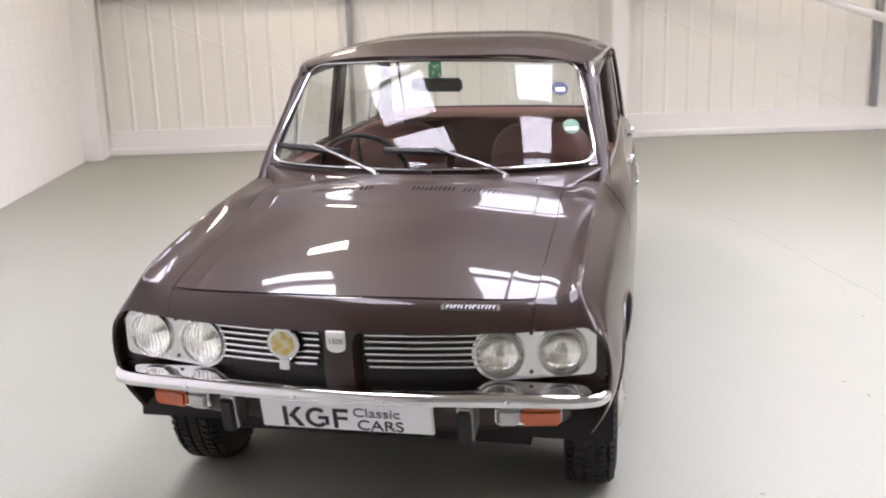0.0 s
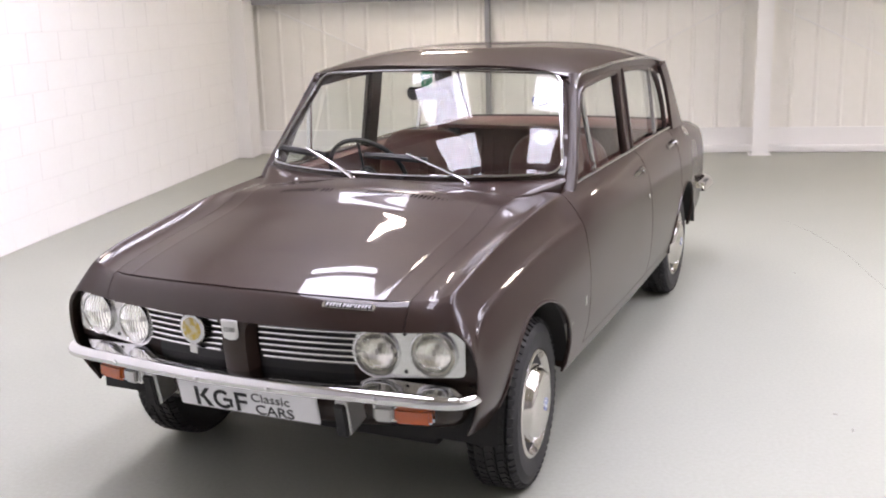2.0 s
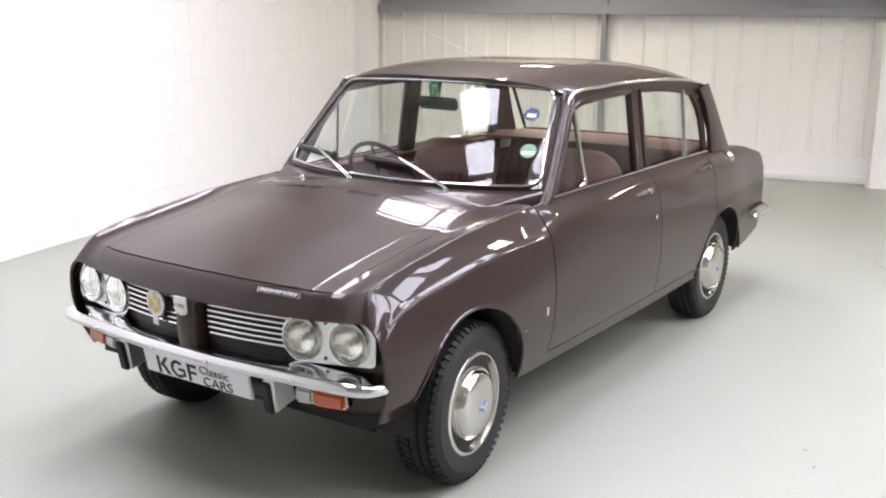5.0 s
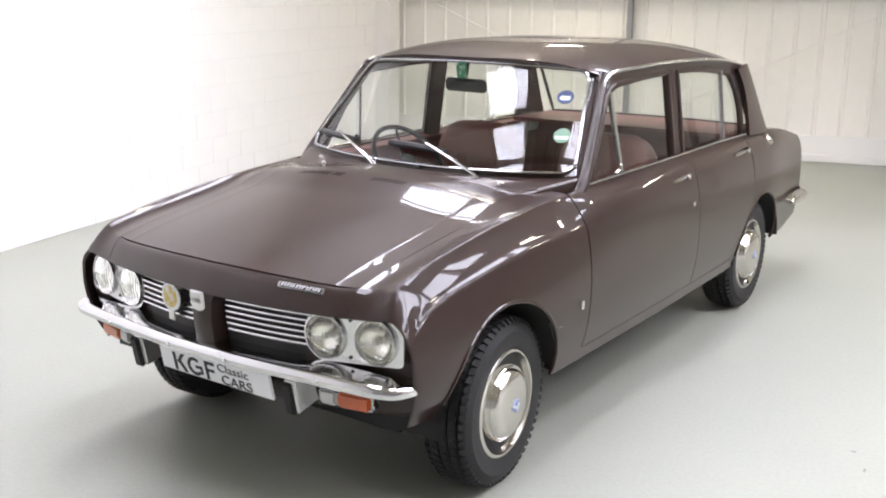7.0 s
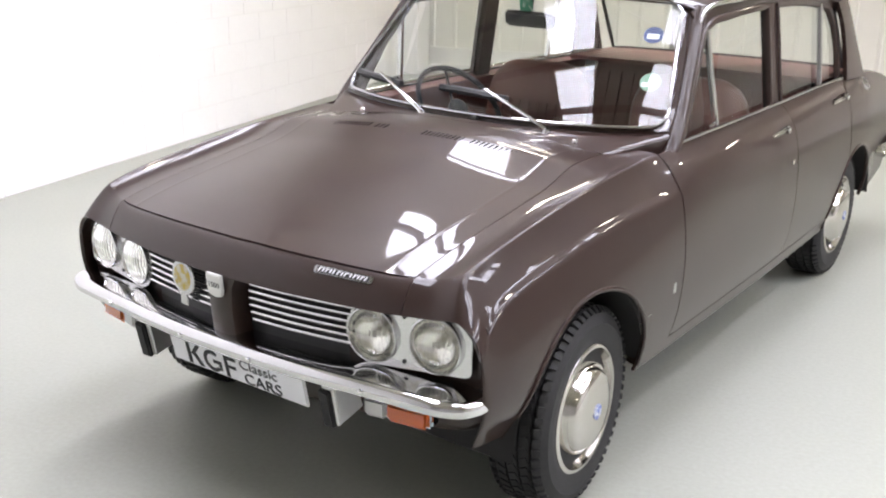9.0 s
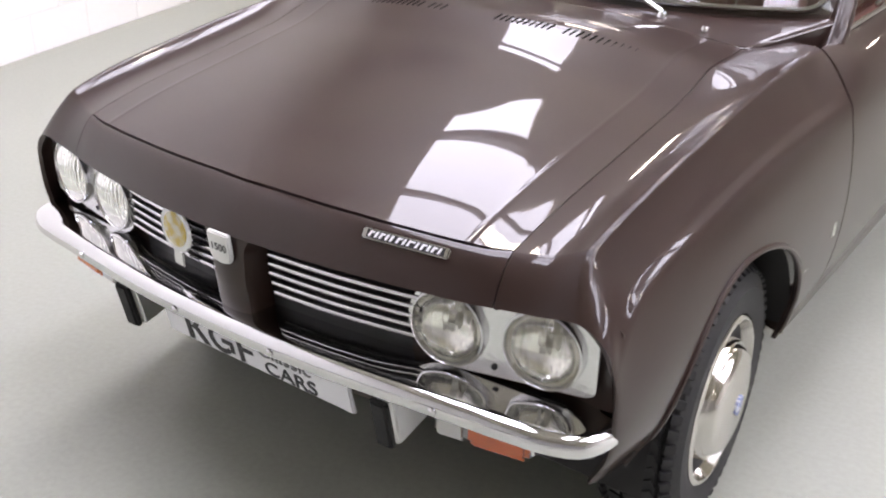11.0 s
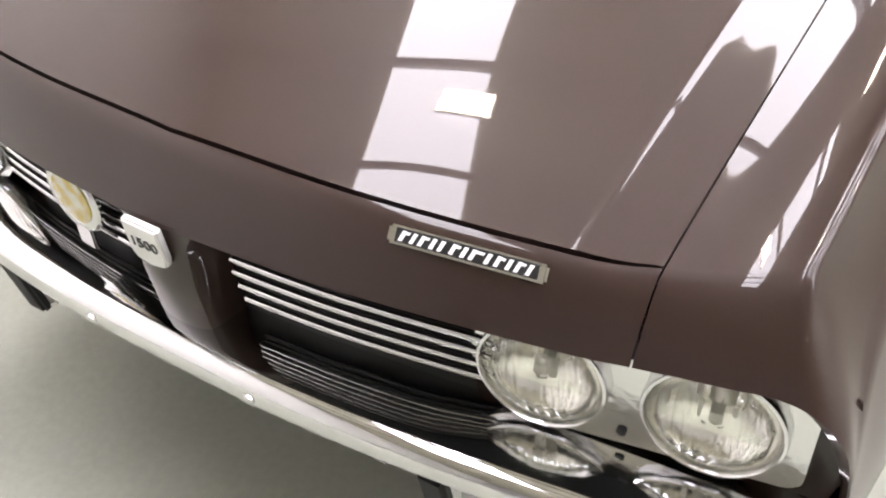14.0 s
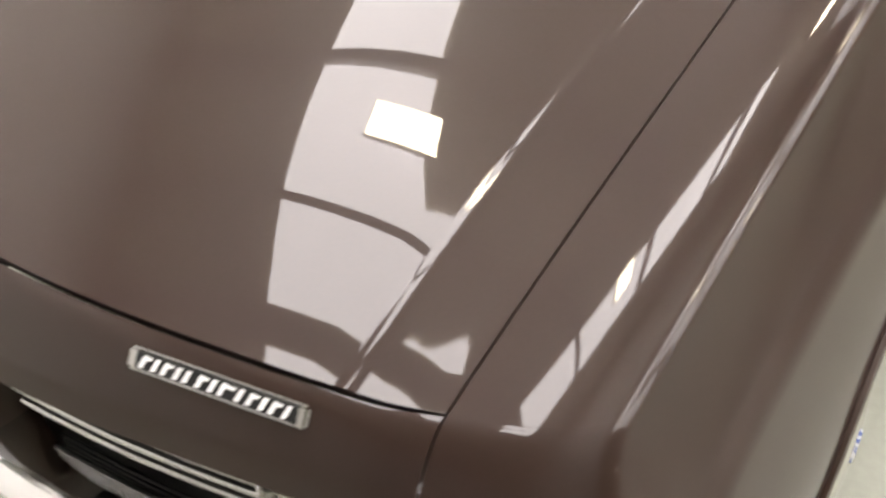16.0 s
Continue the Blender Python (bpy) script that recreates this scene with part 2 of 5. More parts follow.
# the two slopes: x across, y down the slope from the eaves, z square to it
SLOPE = ROOM @ pose(0, 0, 2.85, -PITCH)
BACK = ROOM @ pose(0, RIDGE, roof_z(RIDGE), PITCH)
LEN = -RIDGE / math.cos(radians(PITCH))
ceiling = box("ceiling", (-0.3, -LEN, 0.0), (RW + 0.3, 0.4, 0.15), ROOF, None)
ceiling.matrix_basis = SLOPE
tagged(ceiling, "grey metal roof lining", "ceiling", kind="structure")
back_slope = box("ceiling", (-0.3, -7.5, 0.0), (RW + 0.3, 0.0, 0.15), ROOF, None)
back_slope.matrix_basis = BACK
tagged(back_slope, "grey metal roof lining", "ceiling", kind="structure")

# back wall: low plinth, then ribbed sheet
def ribbed(name, z0, z1, material, label):
    xs_, x = [], -0.3
    while x < RW:
        xs_ += [(x, .022), (x + .205, .022), (x + .218, .008), (x + .240, .008), (x + .253, .022)]
        x += .253
    v = [(p, -d if False else d - .022, z) for p, d in xs_ for z in (z0, z1)]
    n = len(xs_)
    f = [(2 * i, 2 * i + 2, 2 * i + 3, 2 * i + 1) for i in range(n - 1)]
    v += [(-0.3, .3, z0), (-0.3, .3, z1), (RW, .3, z0), (RW, .3, z1)]
    f += [(2 * n, 2 * n + 1, 2 * n + 3, 2 * n + 2)]
    ob = mesh_ob(name, v, f, material, None, sharp=15)
    ob.matrix_basis = ROOM
    return tagged(ob, label, "wall", kind="structure")


ribbed("wall_north", 0.26, RH, CLAD, "pale ribbed metal wall sheeting")
room_box("wall_north_base", (-0.3, -0.035, 0.0), (RW, 0.3, 0.26), WHITE, "low plain white band along the foot of the wall", kind="structure", category="wall")
room_box("trim", (-0.0, -0.10, 0.0), (RW, -0.035, 0.075), WHITE, "white painted kerb along the wall", 0.012, kind="structure", category="kerb")
rail = room_box("sheeting_rail", (0.18, -0.16, 1.672), (RW, -0.02, 1.732), GREY_STEEL, "grey steel rail along the wall sheeting", 0.004, category="rail")
room_box("rail_web", (0.18, -0.035, 1.732), (RW, -0.02, 1.88), GREY_STEEL, parent=rail)
room_box("rail_lip", (0.18, -0.16, 1.727), (RW, -0.145, 1.757), GREY_STEEL, parent=rail)
for x in (2.81, 8.58):
    room_box("wall_post", (x - .026, -0.13, 0.26 if x > 5 else 0.26), (x + .026, -0.025, RH), GREY_STEEL, "slim grey steel post on the wall", 0.006, category="post", group="wall posts")


def column(x, y0=-0.30, w=0.16):
    c = room_box("column", (x - w / 2, y0, 0.0), (x + w / 2, y0 + .014, RH), WHITE, "white painted steel column against the wall", 0.003, category="column", group="columns")
    room_box("web", (x - .006, y0 + .014, 0.0), (x + .006, -0.05, RH), WHITE, parent=c)
    room_box("base_plate", (x - w / 2 - .03, y0 - .03, 0.0), (x + w / 2 + .03, -0.11, 0.012), WHITE, parent=c)


column(5.68)
column(11.6)
room_box("corner_column", (0.0, -0.42, 0.0), (0.17, -0.10, RH), WHITE, "white boxed column in the corner", 0.006, category="column")


def rod(name, a, b, r, material, label, category):
    p = np.linspace(np.array(a, float), np.array(b, float), 2)
    ob = bar(name, p, r, material, sides=10)
    ob.matrix_basis = ROOM
    return tagged(ob, label, category, "wall braces")


rod("brace_rod", (5.62, -.045, 1.66), (2.95, -.045, 0.30), .007, WHITE, "thin painted brace rod across the sheeting", "brace")
rod("brace_rod", (0.25, -.045, 1.68), (2.75, -.045, 0.55), .007, WHITE, "thin painted brace rod across the sheeting", "brace")
rod("brace_rod", (5.85, -.045, 1.50), (8.3, -.045, 0.30), .007, WHITE, "thin painted brace rod across the sheeting", "brace")
rod("brace_tube", (6.3, -.35, 1.95), (11.5, -.35, 0.25), .05, WHITE, "thick white diagonal brace tube between columns", "brace")

# blocks of the left wall
bm = bmesh.new()
bmesh.ops.create_cube(bm, size=1)
for v_ in bm.verts:
    v_.co = Vector((v_.co.x * .05 - .025, v_.co.y * .434, v_.co.z * .209))
bmesh.ops.bevel(bm, geom=[e for e in bm.edges if all(v_.co.x > -.03 for v_ in e.verts)], offset=.002, segments=1, affect="EDGES")
block = bpy.data.meshes.new("block")
bmesh.ops.recalc_face_normals(bm, faces=bm.faces)
bm.to_mesh(block)
bm.free()
block.materials.append(BLOCK)
rnd = random.Random(4)
for row in range(12):
    for col in range(24):
        ob = new("block", block)
        ob.parent = wall_west
        ob.location = (rnd.uniform(-.0008, .0004), -.22 - (row % 2) * .22 - col * .44, .1075 + row * .215)
# blocks beyond, in one mesh
vs_, fs_ = [], []
for row in range(29):
    for col in range(41):
        if row < 12 and col < 24:
            continue
        y, z = -.22 - (row % 2) * .22 - col * .44, .1075 + row * .215
        if z > roof_z(y) - .2 or y < -RD + .3:
            continue
        k = len(vs_)
        for dy, dz in ((-1, -1), (1, -1), (1, 1), (-1, 1)):
            vs_.append((-.004, y + dy * .217, z + dz * .1045))
        for dy, dz in ((-1, -1), (1, -1), (1, 1), (-1, 1)):
            vs_.append((0.0, y + dy * .214, z + dz * .1015))
        fs_ += [(k + 4, k + 5, k + 6, k + 7)] + [(k + i, k + (i + 1) % 4, k + 4 + (i + 1) % 4, k + 4 + i) for i in range(4)]
far = mesh_ob("blocks", vs_, fs_, BLOCK, wall_west, smooth=False)
tagged(far, "white painted blocks", kind="stuff")

# roof: translucent sheets let into the slopes, purlins, beams, hanging lamps
def roof_box(name, m, lo, hi, material, label, bevel=0.0, category="", group="", parent=None):
    ob = box(name, lo, hi, material, parent, "", bevel)
    if parent is None:
        ob.matrix_basis = m
        tagged(ob, label, category, group)
    return ob


for x0, x1 in ROOFLIGHTS:
    for y0, y1 in ((-8.15, -4.40), (-10.9, -8.55)):
        roof_box("rooflight", SLOPE, (x0, y0, -0.02), (x1, y1, -0.004), SKYLIGHT, "bright translucent rooflight sheet in the roof", category="rooflight", group="rooflights")
for m, n in ((SLOPE, 10), (BACK, 6)):
    for i in range(n):
        y = -0.02 - i * 1.19 if m is SLOPE else -0.6 - i * 1.19
        roof_box("purlin", m, (0.0, y - 0.04, -0.19), (RW, y + 0.04, -0.024), PURLIN, "grey steel roof purlin", 0.003, "purlin", "purlins")
for x in (5.73, 11.6):
    for m, ln in ((SLOPE, LEN), (BACK, 7.2)):
        r_ = roof_box("rafter", m, (x - 0.08, -ln + .05, -0.46), (x + 0.08, -0.25, -0.445), WHITE, "white painted steel roof beam", 0, "beam", "rafters")
        roof_box("web", m, (x - 0.006, -ln + .05, -0.445), (x + 0.006, -0.25, -0.16), WHITE, "", parent=r_)


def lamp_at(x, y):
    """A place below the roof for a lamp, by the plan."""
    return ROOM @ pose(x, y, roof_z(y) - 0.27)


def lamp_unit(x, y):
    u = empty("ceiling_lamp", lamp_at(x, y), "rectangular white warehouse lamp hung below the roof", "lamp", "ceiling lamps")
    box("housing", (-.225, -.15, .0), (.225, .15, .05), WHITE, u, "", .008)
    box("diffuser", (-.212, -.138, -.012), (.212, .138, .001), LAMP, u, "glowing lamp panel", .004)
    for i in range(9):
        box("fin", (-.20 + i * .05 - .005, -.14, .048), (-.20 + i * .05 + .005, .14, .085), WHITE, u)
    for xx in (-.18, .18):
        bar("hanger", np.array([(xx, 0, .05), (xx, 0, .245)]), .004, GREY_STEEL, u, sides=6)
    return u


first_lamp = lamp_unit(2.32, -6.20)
# past (2.40, -3.65) all are added out of view; two brighten the back wall
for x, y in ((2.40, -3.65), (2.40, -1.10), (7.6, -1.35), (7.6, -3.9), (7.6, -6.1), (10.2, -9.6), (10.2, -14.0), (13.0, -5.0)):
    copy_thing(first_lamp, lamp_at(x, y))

# ---- the car ----
CAR = empty("car", pose(0, 0, 0), "dark maroon four-door saloon car with chrome trim, parked on the floor", "car")

STATIONS = (0.06, 0.20, 0.60, 1.10, 1.32, 2.2, 3.0, 3.4, 3.8, 4.08)
SECTIONS = (
    ((0.000, 0.821), (0.249, 0.815), (0.501, 0.794), (0.582, 0.791), (0.643, 0.798), (0.706, 0.801), (0.745, 0.760), (0.785, 0.677), (0.812, 0.598), (0.798, 0.493), (0.743, 0.388)),
    ((0.000, 0.854), (0.249, 0.850), (0.501, 0.831), (0.585, 0.829), (0.643, 0.838), (0.712, 0.848), (0.750, 0.810), (0.787, 0.729), (0.825, 0.609), (0.814, 0.493), (0.759, 0.388)),
    ((0.000, 0.925), (0.250, 0.920), (0.499, 0.897), (0.584, 0.893), (0.646, 0.905), (0.713, 0.918), (0.750, 0.880), (0.791, 0.800), (0.835, 0.649), (0.828, 0.471), (0.787, 0.324)),
    ((0.000, 0.996), (0.250, 0.991), (0.498, 0.966), (0.583, 0.959), (0.648, 0.962), (0.713, 0.961), (0.756, 0.925), (0.804, 0.834), (0.840, 0.657), (0.831, 0.469), (0.792, 0.313)),
    ((0.000, 1.014), (0.251, 1.009), (0.500, 0.994), (0.583, 0.983), (0.648, 0.973), (0.719, 0.965), (0.778, 0.923), (0.819, 0.832), (0.837, 0.655), (0.829, 0.468), (0.789, 0.312)),
    ((0.000, 1.030), (0.250, 1.021), (0.500, 1.000), (0.585, 0.990), (0.660, 0.981), (0.720, 0.969), (0.767, 0.923), (0.806, 0.825), (0.823, 0.649), (0.814, 0.464), (0.777, 0.309)),
    ((0.000, 1.000), (0.250, 1.000), (0.500, 0.992), (0.585, 0.987), (0.660, 0.981), (0.706, 0.971), (0.748, 0.923), (0.783, 0.825), (0.801, 0.649), (0.793, 0.464), (0.757, 0.309)),
    ((0.000, 0.976), (0.250, 0.976), (0.500, 0.973), (0.585, 0.971), (0.660, 0.968), (0.704, 0.961), (0.736, 0.912), (0.769, 0.825), (0.785, 0.649), (0.778, 0.464), (0.742, 0.309)),
    ((0, .945), (.25, .943), (.50, .935), (.585, .93), (.66, .932), (.69, .918), (.714, .88), (.732, .79), (.742, .64), (.735, .47), (.715, .33)),
    ((0, .885), (.25, .885), (.50, .88), (.585, .878), (.66, .872), (.685, .86), (.70, .83), (.715, .77), (.722, .64), (.715, .48), (.70, .38)),
)
sec_y = spline(STATIONS, [np.array(s) for s in SECTIONS])


def skin(y, v):
    """The body's outer skin: y along the car, v from the centre line (0) over the shoulder (5) to the sill (10)."""
    y, v = np.broadcast_arrays(np.asarray(y, float), np.asarray(v, float))
    yy = np.clip(y, STATIONS[0], STATIONS[-1])
    k = sec_y(yy)
    i = np.clip(np.floor(v).astype(int), 0, 9)
    t = (v - i)[..., None]

    def pt(j):
        jj = np.clip(j, 0, 10)
        p = np.take_along_axis(k, np.broadcast_to(jj[..., None, None], (*jj.shape, 1, 2)), axis=-2)[..., 0, :]
        neg = (j < 0)[..., None]
        p1 = k[..., 1, :] * np.array((-1, 1))
        return np.where(neg, p1, p)

    p0, p1, p2, p3 = pt(i - 1), pt(i), pt(i + 1), pt(i + 2)
    # bonnet and wing meet at a seam, each with its own fall
    p3 = np.where((i == 2)[..., None], 2 * p2 - p1, p3)
    p0 = np.where((i == 3)[..., None], 2 * p1 - p2, p0)
    p = 0.5 * (2 * p1 + (p2 - p0) * t + (2 * p0 - 5 * p1 + 4 * p2 - p3) * t**2 + (3 * p1 - p0 - 3 * p2 + p3) * t**3)

    # the front wing: a flat top up to a sharp ridge, then a drawn-down side
    def crown(u):
        s, q = np.clip((u - 3) / 2, 0, 1)[..., None], np.clip((u - 5) / 2, 0, 1)[..., None]
        a, b, c = k[..., 3, :], k[..., 5, :], k[..., 7, :]
        top = a + (b - a) * np.concatenate([s, s**3.2], -1) - np.array((0, 0.0125)) * (s - s**3.2)
        d = b + np.array((0.022, -0.048))
        low = (1 - q) ** 2 * b + 2 * q * (1 - q) * d + q**2 * c
        return np.where(u[..., None] < 5, top, low)

    f = np.clip((v - 4.8) / 0.4, 0, 1)[..., None]
    lo_, hi_ = crown(np.full_like(v, 4.8)), crown(np.full_like(v, 5.2))
    ridge = (1 - f) ** 2 * lo_ + 2 * f * (1 - f) * k[..., 5, :] + f**2 * hi_
    wing = np.where((np.abs(v - 5) < 0.2)[..., None], ridge, crown(v))
    w = np.clip((1.34 - yy) / 0.26, 0, 1)
    e = np.clip((7 - v) / 0.35, 0, 1)
    w = (w * w * (3 - 2 * w) * e * e * (3 - 2 * e) * (v > 3))[..., None]
    p = p * (1 - w) + wing * w
    # the panels kick up ahead of the screen
    fade = np.clip((5 - v) / 2, 0, 1)
    rise = 0.022 * (0.21 * np.logaddexp(0, (y - 0.80) / 0.022) - 0.33 * np.logaddexp(0, (y - 0.935) / 0.012) * 0.012 / 0.022)
    return np.stack([p[..., 0], y, p[..., 1] + fade * fade * (3 - 2 * fade) * np.where(y < 1.2, np.maximum(rise, 0), 0)], -1)


SEAM_Y = spline((0, 1, 2, 3, 4, 5, 6, 7, 10), (.084, .098, .142, .165, .19, .215, .26, .30, .30))
LIP = spline((0, 1, 2, 3, 4, 5, 6, 7, 8, 9, 10), np.array([(0, .014, .738), (.25, .034, .737), (.50, .080, .735), (.585, .100, .737), (.662, .116, .741), (.742, .126, .747),
             (.793, .136, .705), (.808, .142, .64), (.808, .148, .575), (.795, .165, .48), (.745, .20, .38)]))


def nose(r, v):
    """The rolled front edge: r = 0 on the lip over the lamps, 1 where it meets the bonnet and wings."""
    r, v = np.broadcast_arrays(np.asarray(r, float), np.asarray(v, float))
    ys = SEAM_Y(v)
    a = skin(ys, v)
    tan = (skin(ys + 0.01, v) - a) / 0.01
    b = LIP(v)
    gap = np.linalg.norm(a - b, axis=-1, keepdims=True)
    side = np.clip((v - 5.2) / 1.6, 0, 1)[..., None]
    c1 = a - tan * gap * (0.17 + 0.28 * side)
    c2 = (1 - side) * (b + 0.40 * (a - b) + np.array((0, -0.007, 0.010))) + side * (b + np.array((0.012, 0.0, 0.0)))
    t = 1 - r[..., None]
    return (1 - t) ** 3 * a + 3 * (1 - t) ** 2 * t * c1 + 3 * (1 - t) * t**2 * c2 + t**3 * b


def find_v(fn, zl, lo=5.0, hi=10.0):
    """The v along a column at which its height falls to zl(y)."""
    lo, hi = np.full(1, lo), np.full(1, hi)
    for _ in range(30):
        mid = (lo + hi) / 2
        p = fn(mid)[0]
        if p[2] > zl(p[1]):
            lo = mid
        else:
            hi = mid
    return float(lo[0])


# bonnet
vs = np.concatenate([np.linspace(0, 1.94, 16), np.linspace(1.95, 2.05, 6), np.linspace(2.07, 2.985, 10)])
vv = np.concatenate([-vs[:0:-1], vs])


def bonnet_pt(s, v):
    av = np.abs(v)
    y0 = SEAM_Y(av) + 0.003
    y = y0 + s * (1.112 - y0)
    p = skin(y, av)
    # a pressed crease: the flat middle falls away outside it
    out = av - 2.0
    soft = 0.03 * np.log1p(np.exp(np.clip(out / 0.03, -30, 30)))
    p[..., 2] += (0.004 - 0.003 * soft) * np.clip((1.12 - y) / 0.12, 0, 1) * np.clip(3 - av, 0, 1) ** 0.5
    p[..., 2] += 0.0008 * np.exp(-((av - 2.0) / 0.035) ** 2) * np.clip((1.10 - y) / 0.1, 0, 1)
    p[..., 0] *= np.where(v < 0, -1, 1)
    return p


S, V = np.meshgrid(np.linspace(0, 1, 72), vv, indexing="ij")
sheet("bonnet", bonnet_pt(S, V), PAINT, CAR, thick=0.012, flip=True)

# nose panel above the grille
vn = np.concatenate([np.linspace(0, 1.94, 14), np.linspace(1.95, 2.05, 5), np.linspace(2.07, 2.985, 8)])
vn = np.concatenate([-vn[:0:-1], vn])
R, V = np.meshgrid(np.linspace(0, 1, 14), vn, indexing="ij")
g = nose(R, np.abs(V))
g[..., 0] *= np.where(V < 0, -1, 1)
sheet("nose_panel", g, PAINT, CAR, thick=0.012, flip=True)

# front wings
ARCH_F, ARCH_R = (0.668, 0.330, 0.362), (3.235, 0.330, 0.327)


def low_front(y):
    c, z, r = ARCH_F
    if abs(y - c) < r:
        return max(z + math.sqrt(max(r * r - (y - c) ** 2, 0)), 0.30 if y > c else 0.385)
    return 0.30 if y > c else 0.385


wing_y1 = 1.228
ang = np.linspace(math.pi * 0.93, 0.0, 26)
ys_arch = ARCH_F[0] + ARCH_F[2] * np.cos(ang)
y_main = np.concatenate([np.linspace(0.30, ys_arch[0] - 0.012, 5), ys_arch, np.linspace(ys_arch[-1] + 0.004, wing_y1, 24)])
cols = []


def wing_v(ve):
    return np.concatenate([np.linspace(3.015, 4.72, 14), np.linspace(4.78, 5.26, 16), np.linspace(5.35, 6.9, 14), np.linspace(7.0, ve, 20)])


for r in np.linspace(0, 1, 12)[:-1]:
    fn = lambda v, r=r: nose(np.full_like(v, r), v)
    ve = find_v(fn, low_front)
    cols.append(nose(np.full(64, r), wing_v(ve)))
for y in y_main:
    s = (y - 0.30) / (wing_y1 - 0.30)

    def fn(v, s=s):
        y0 = SEAM_Y(v)
        return skin(y0 + s * (wing_y1 - y0), v)

    ve = find_v(fn, low_front)
    cols.append(fn(wing_v(ve)))
both("front_wing", np.array(cols), PAINT, CAR, thick=0.012, flip=True)

# doors
vt = np.linspace(0, 1, 64)


def door(ya, yb, name):
    ny, nv = 30, 30
    t = np.linspace(0, 1, ny)
    g = np.zeros((ny, nv, 3))
    for i, a in enumerate(t):
        fn = lambda v, a=a: skin(np.array([ya(z) for z in [0.6]])[0] * 0 + np.full_like(v, ya(0.6) + a * (yb(0.6) - ya(0.6))), v)
        lowz = lambda y: 0.370 if y < 2.7 else max(0.370, (ARCH_R[1] + math.sqrt(max((ARCH_R[2] + 0.01) ** 2 - (y - ARCH_R[0]) ** 2, 0))) if abs(y - ARCH_R[0]) < ARCH_R[2] + 0.01 else 0.370)
        ve = find_v(fn, lowz)
        v = 5.0 + np.linspace(0, 1, nv) * (ve - 5.0)
        col = fn(v)
        g[i] = col
    return both(name, g, PAINT, CAR, thick=0.02, flip=True)


door(lambda z: 1.234, lambda z: 2.298, "front_door")
door(lambda z: 2.304, lambda z: 3.075, "rear_door")

# sills
cols = []
for y in np.linspace(1.06, 2.92, 30):
    fn = lambda v, y=y: skin(np.full_like(v, y), v)
    cols.append(fn(np.linspace(find_v(fn, lambda y_: .366), 10, 5)))
both("sill", np.array(cols), PAINT, CAR, thick=0.05, flip=True)

# rear quarters with the boot deck
def low_rear(y):
    c, z, r = ARCH_R
    if abs(y - c) < r:
        return max(z + math.sqrt(max(r * r - (y - c) ** 2, 0)), 0.33)
    return 0.33


ang = np.linspace(math.pi - math.acos((ARCH_R[0] - 3.081) / ARCH_R[2]), 0.1, 18)
ys_arch = ARCH_R[0] + ARCH_R[2] * np.cos(ang)
cols = []
for y in np.concatenate([ys_arch, np.linspace(ys_arch[-1] + 0.01, 4.08, 14)]):
    fn = lambda v, y=y: skin(np.full_like(v, y), v)
    ve = find_v(fn, low_rear)
    v0 = 5.0 if y < 3.35 else 3.2
    cols.append(fn(v0 + vt * (ve - v0)))
both("rear_wing", np.array(cols), PAINT, CAR, thick=0.012, flip=True)
S, V = np.meshgrid(np.linspace(3.42, 4.08, 12), np.linspace(-3.18, 3.18, 30), indexing="ij")
g = skin(S, np.abs(V))
g[..., 0] *= np.where(V < 0, -1, 1)
sheet("boot_lid", g, PAINT, CAR, thick=0.012, flip=True)
tail = []
for v in np.linspace(-10, 10, 61):
    p = skin(np.array(4.08), np.array(abs(v)))
    p = p * np.array((1 if v > 0 else -1, 1, 1))
    tail.append([p, p * np.array((.97, 1, 1)) + np.array((0, .03, -.01 if p[2] > .6 else .01)), np.array((p[0] * .6, 4.11, .6 + (p[2] - .6) * .5)), np.array((0, 4.11, .6))])
sheet("tail_panel", np.array(tail), PAINT, CAR, flip=True)

# under the body
box("underbody", (-0.56, 0.42, 0.22), (0.56, 3.95, 0.40), UNDER, CAR, bevel=0.03)

# ---- roof, pillars and glass ----
def ws_pt(t, a):
    """The windscreen: t from -1 to 1 across, a from 0 at the scuttle to 1 at the roof."""
    t, a = np.broadcast_arrays(np.asarray(t, float), np.asarray(a, float))
    b = np.stack([0.690 * t, 1.210 + 0.130 * (0.55 * t**2 + 0.45 * t**4), 1.0 + 0.014 * t**2], -1)
    c = np.stack([0.580 * t, 1.562 + 0.088 * (0.6 * t**2 + 0.4 * t**4), 1.414 - 0.022 * t**2], -1)
    a = a[..., None]
    return b * (1 - a) + c * a + np.array((0, -0.010, 0.006)) * 4 * a * (1 - a)


GUT = spline((1.56, 1.66, 1.9, 2.3, 2.7, 3.0, 3.16), np.array([(.60, 1.355), (.628, 1.382), (.65, 1.395), (.658, 1.399), (.655, 1.388), (.648, 1.36), (.64, 1.333)]))
ROOF_C = spline((1.5, 1.6, 1.8, 2.2, 2.7, 3.0, 3.2), (1.414, 1.440, 1.468, 1.482, 1.470, 1.436, 1.392))


def roof_pt(a, t):
    yf, yb = 1.572 + 0.075 * t**2 - 0.02, 3.20 - 0.06 * t**2
    y = yf + a * (yb - yf)
    e, c = GUT(y), ROOF_C(y)
    return np.stack([e[..., 0] * t, y, e[..., 1] + (c - e[..., 1]) * (1 - np.abs(t) ** 3.6)], -1)


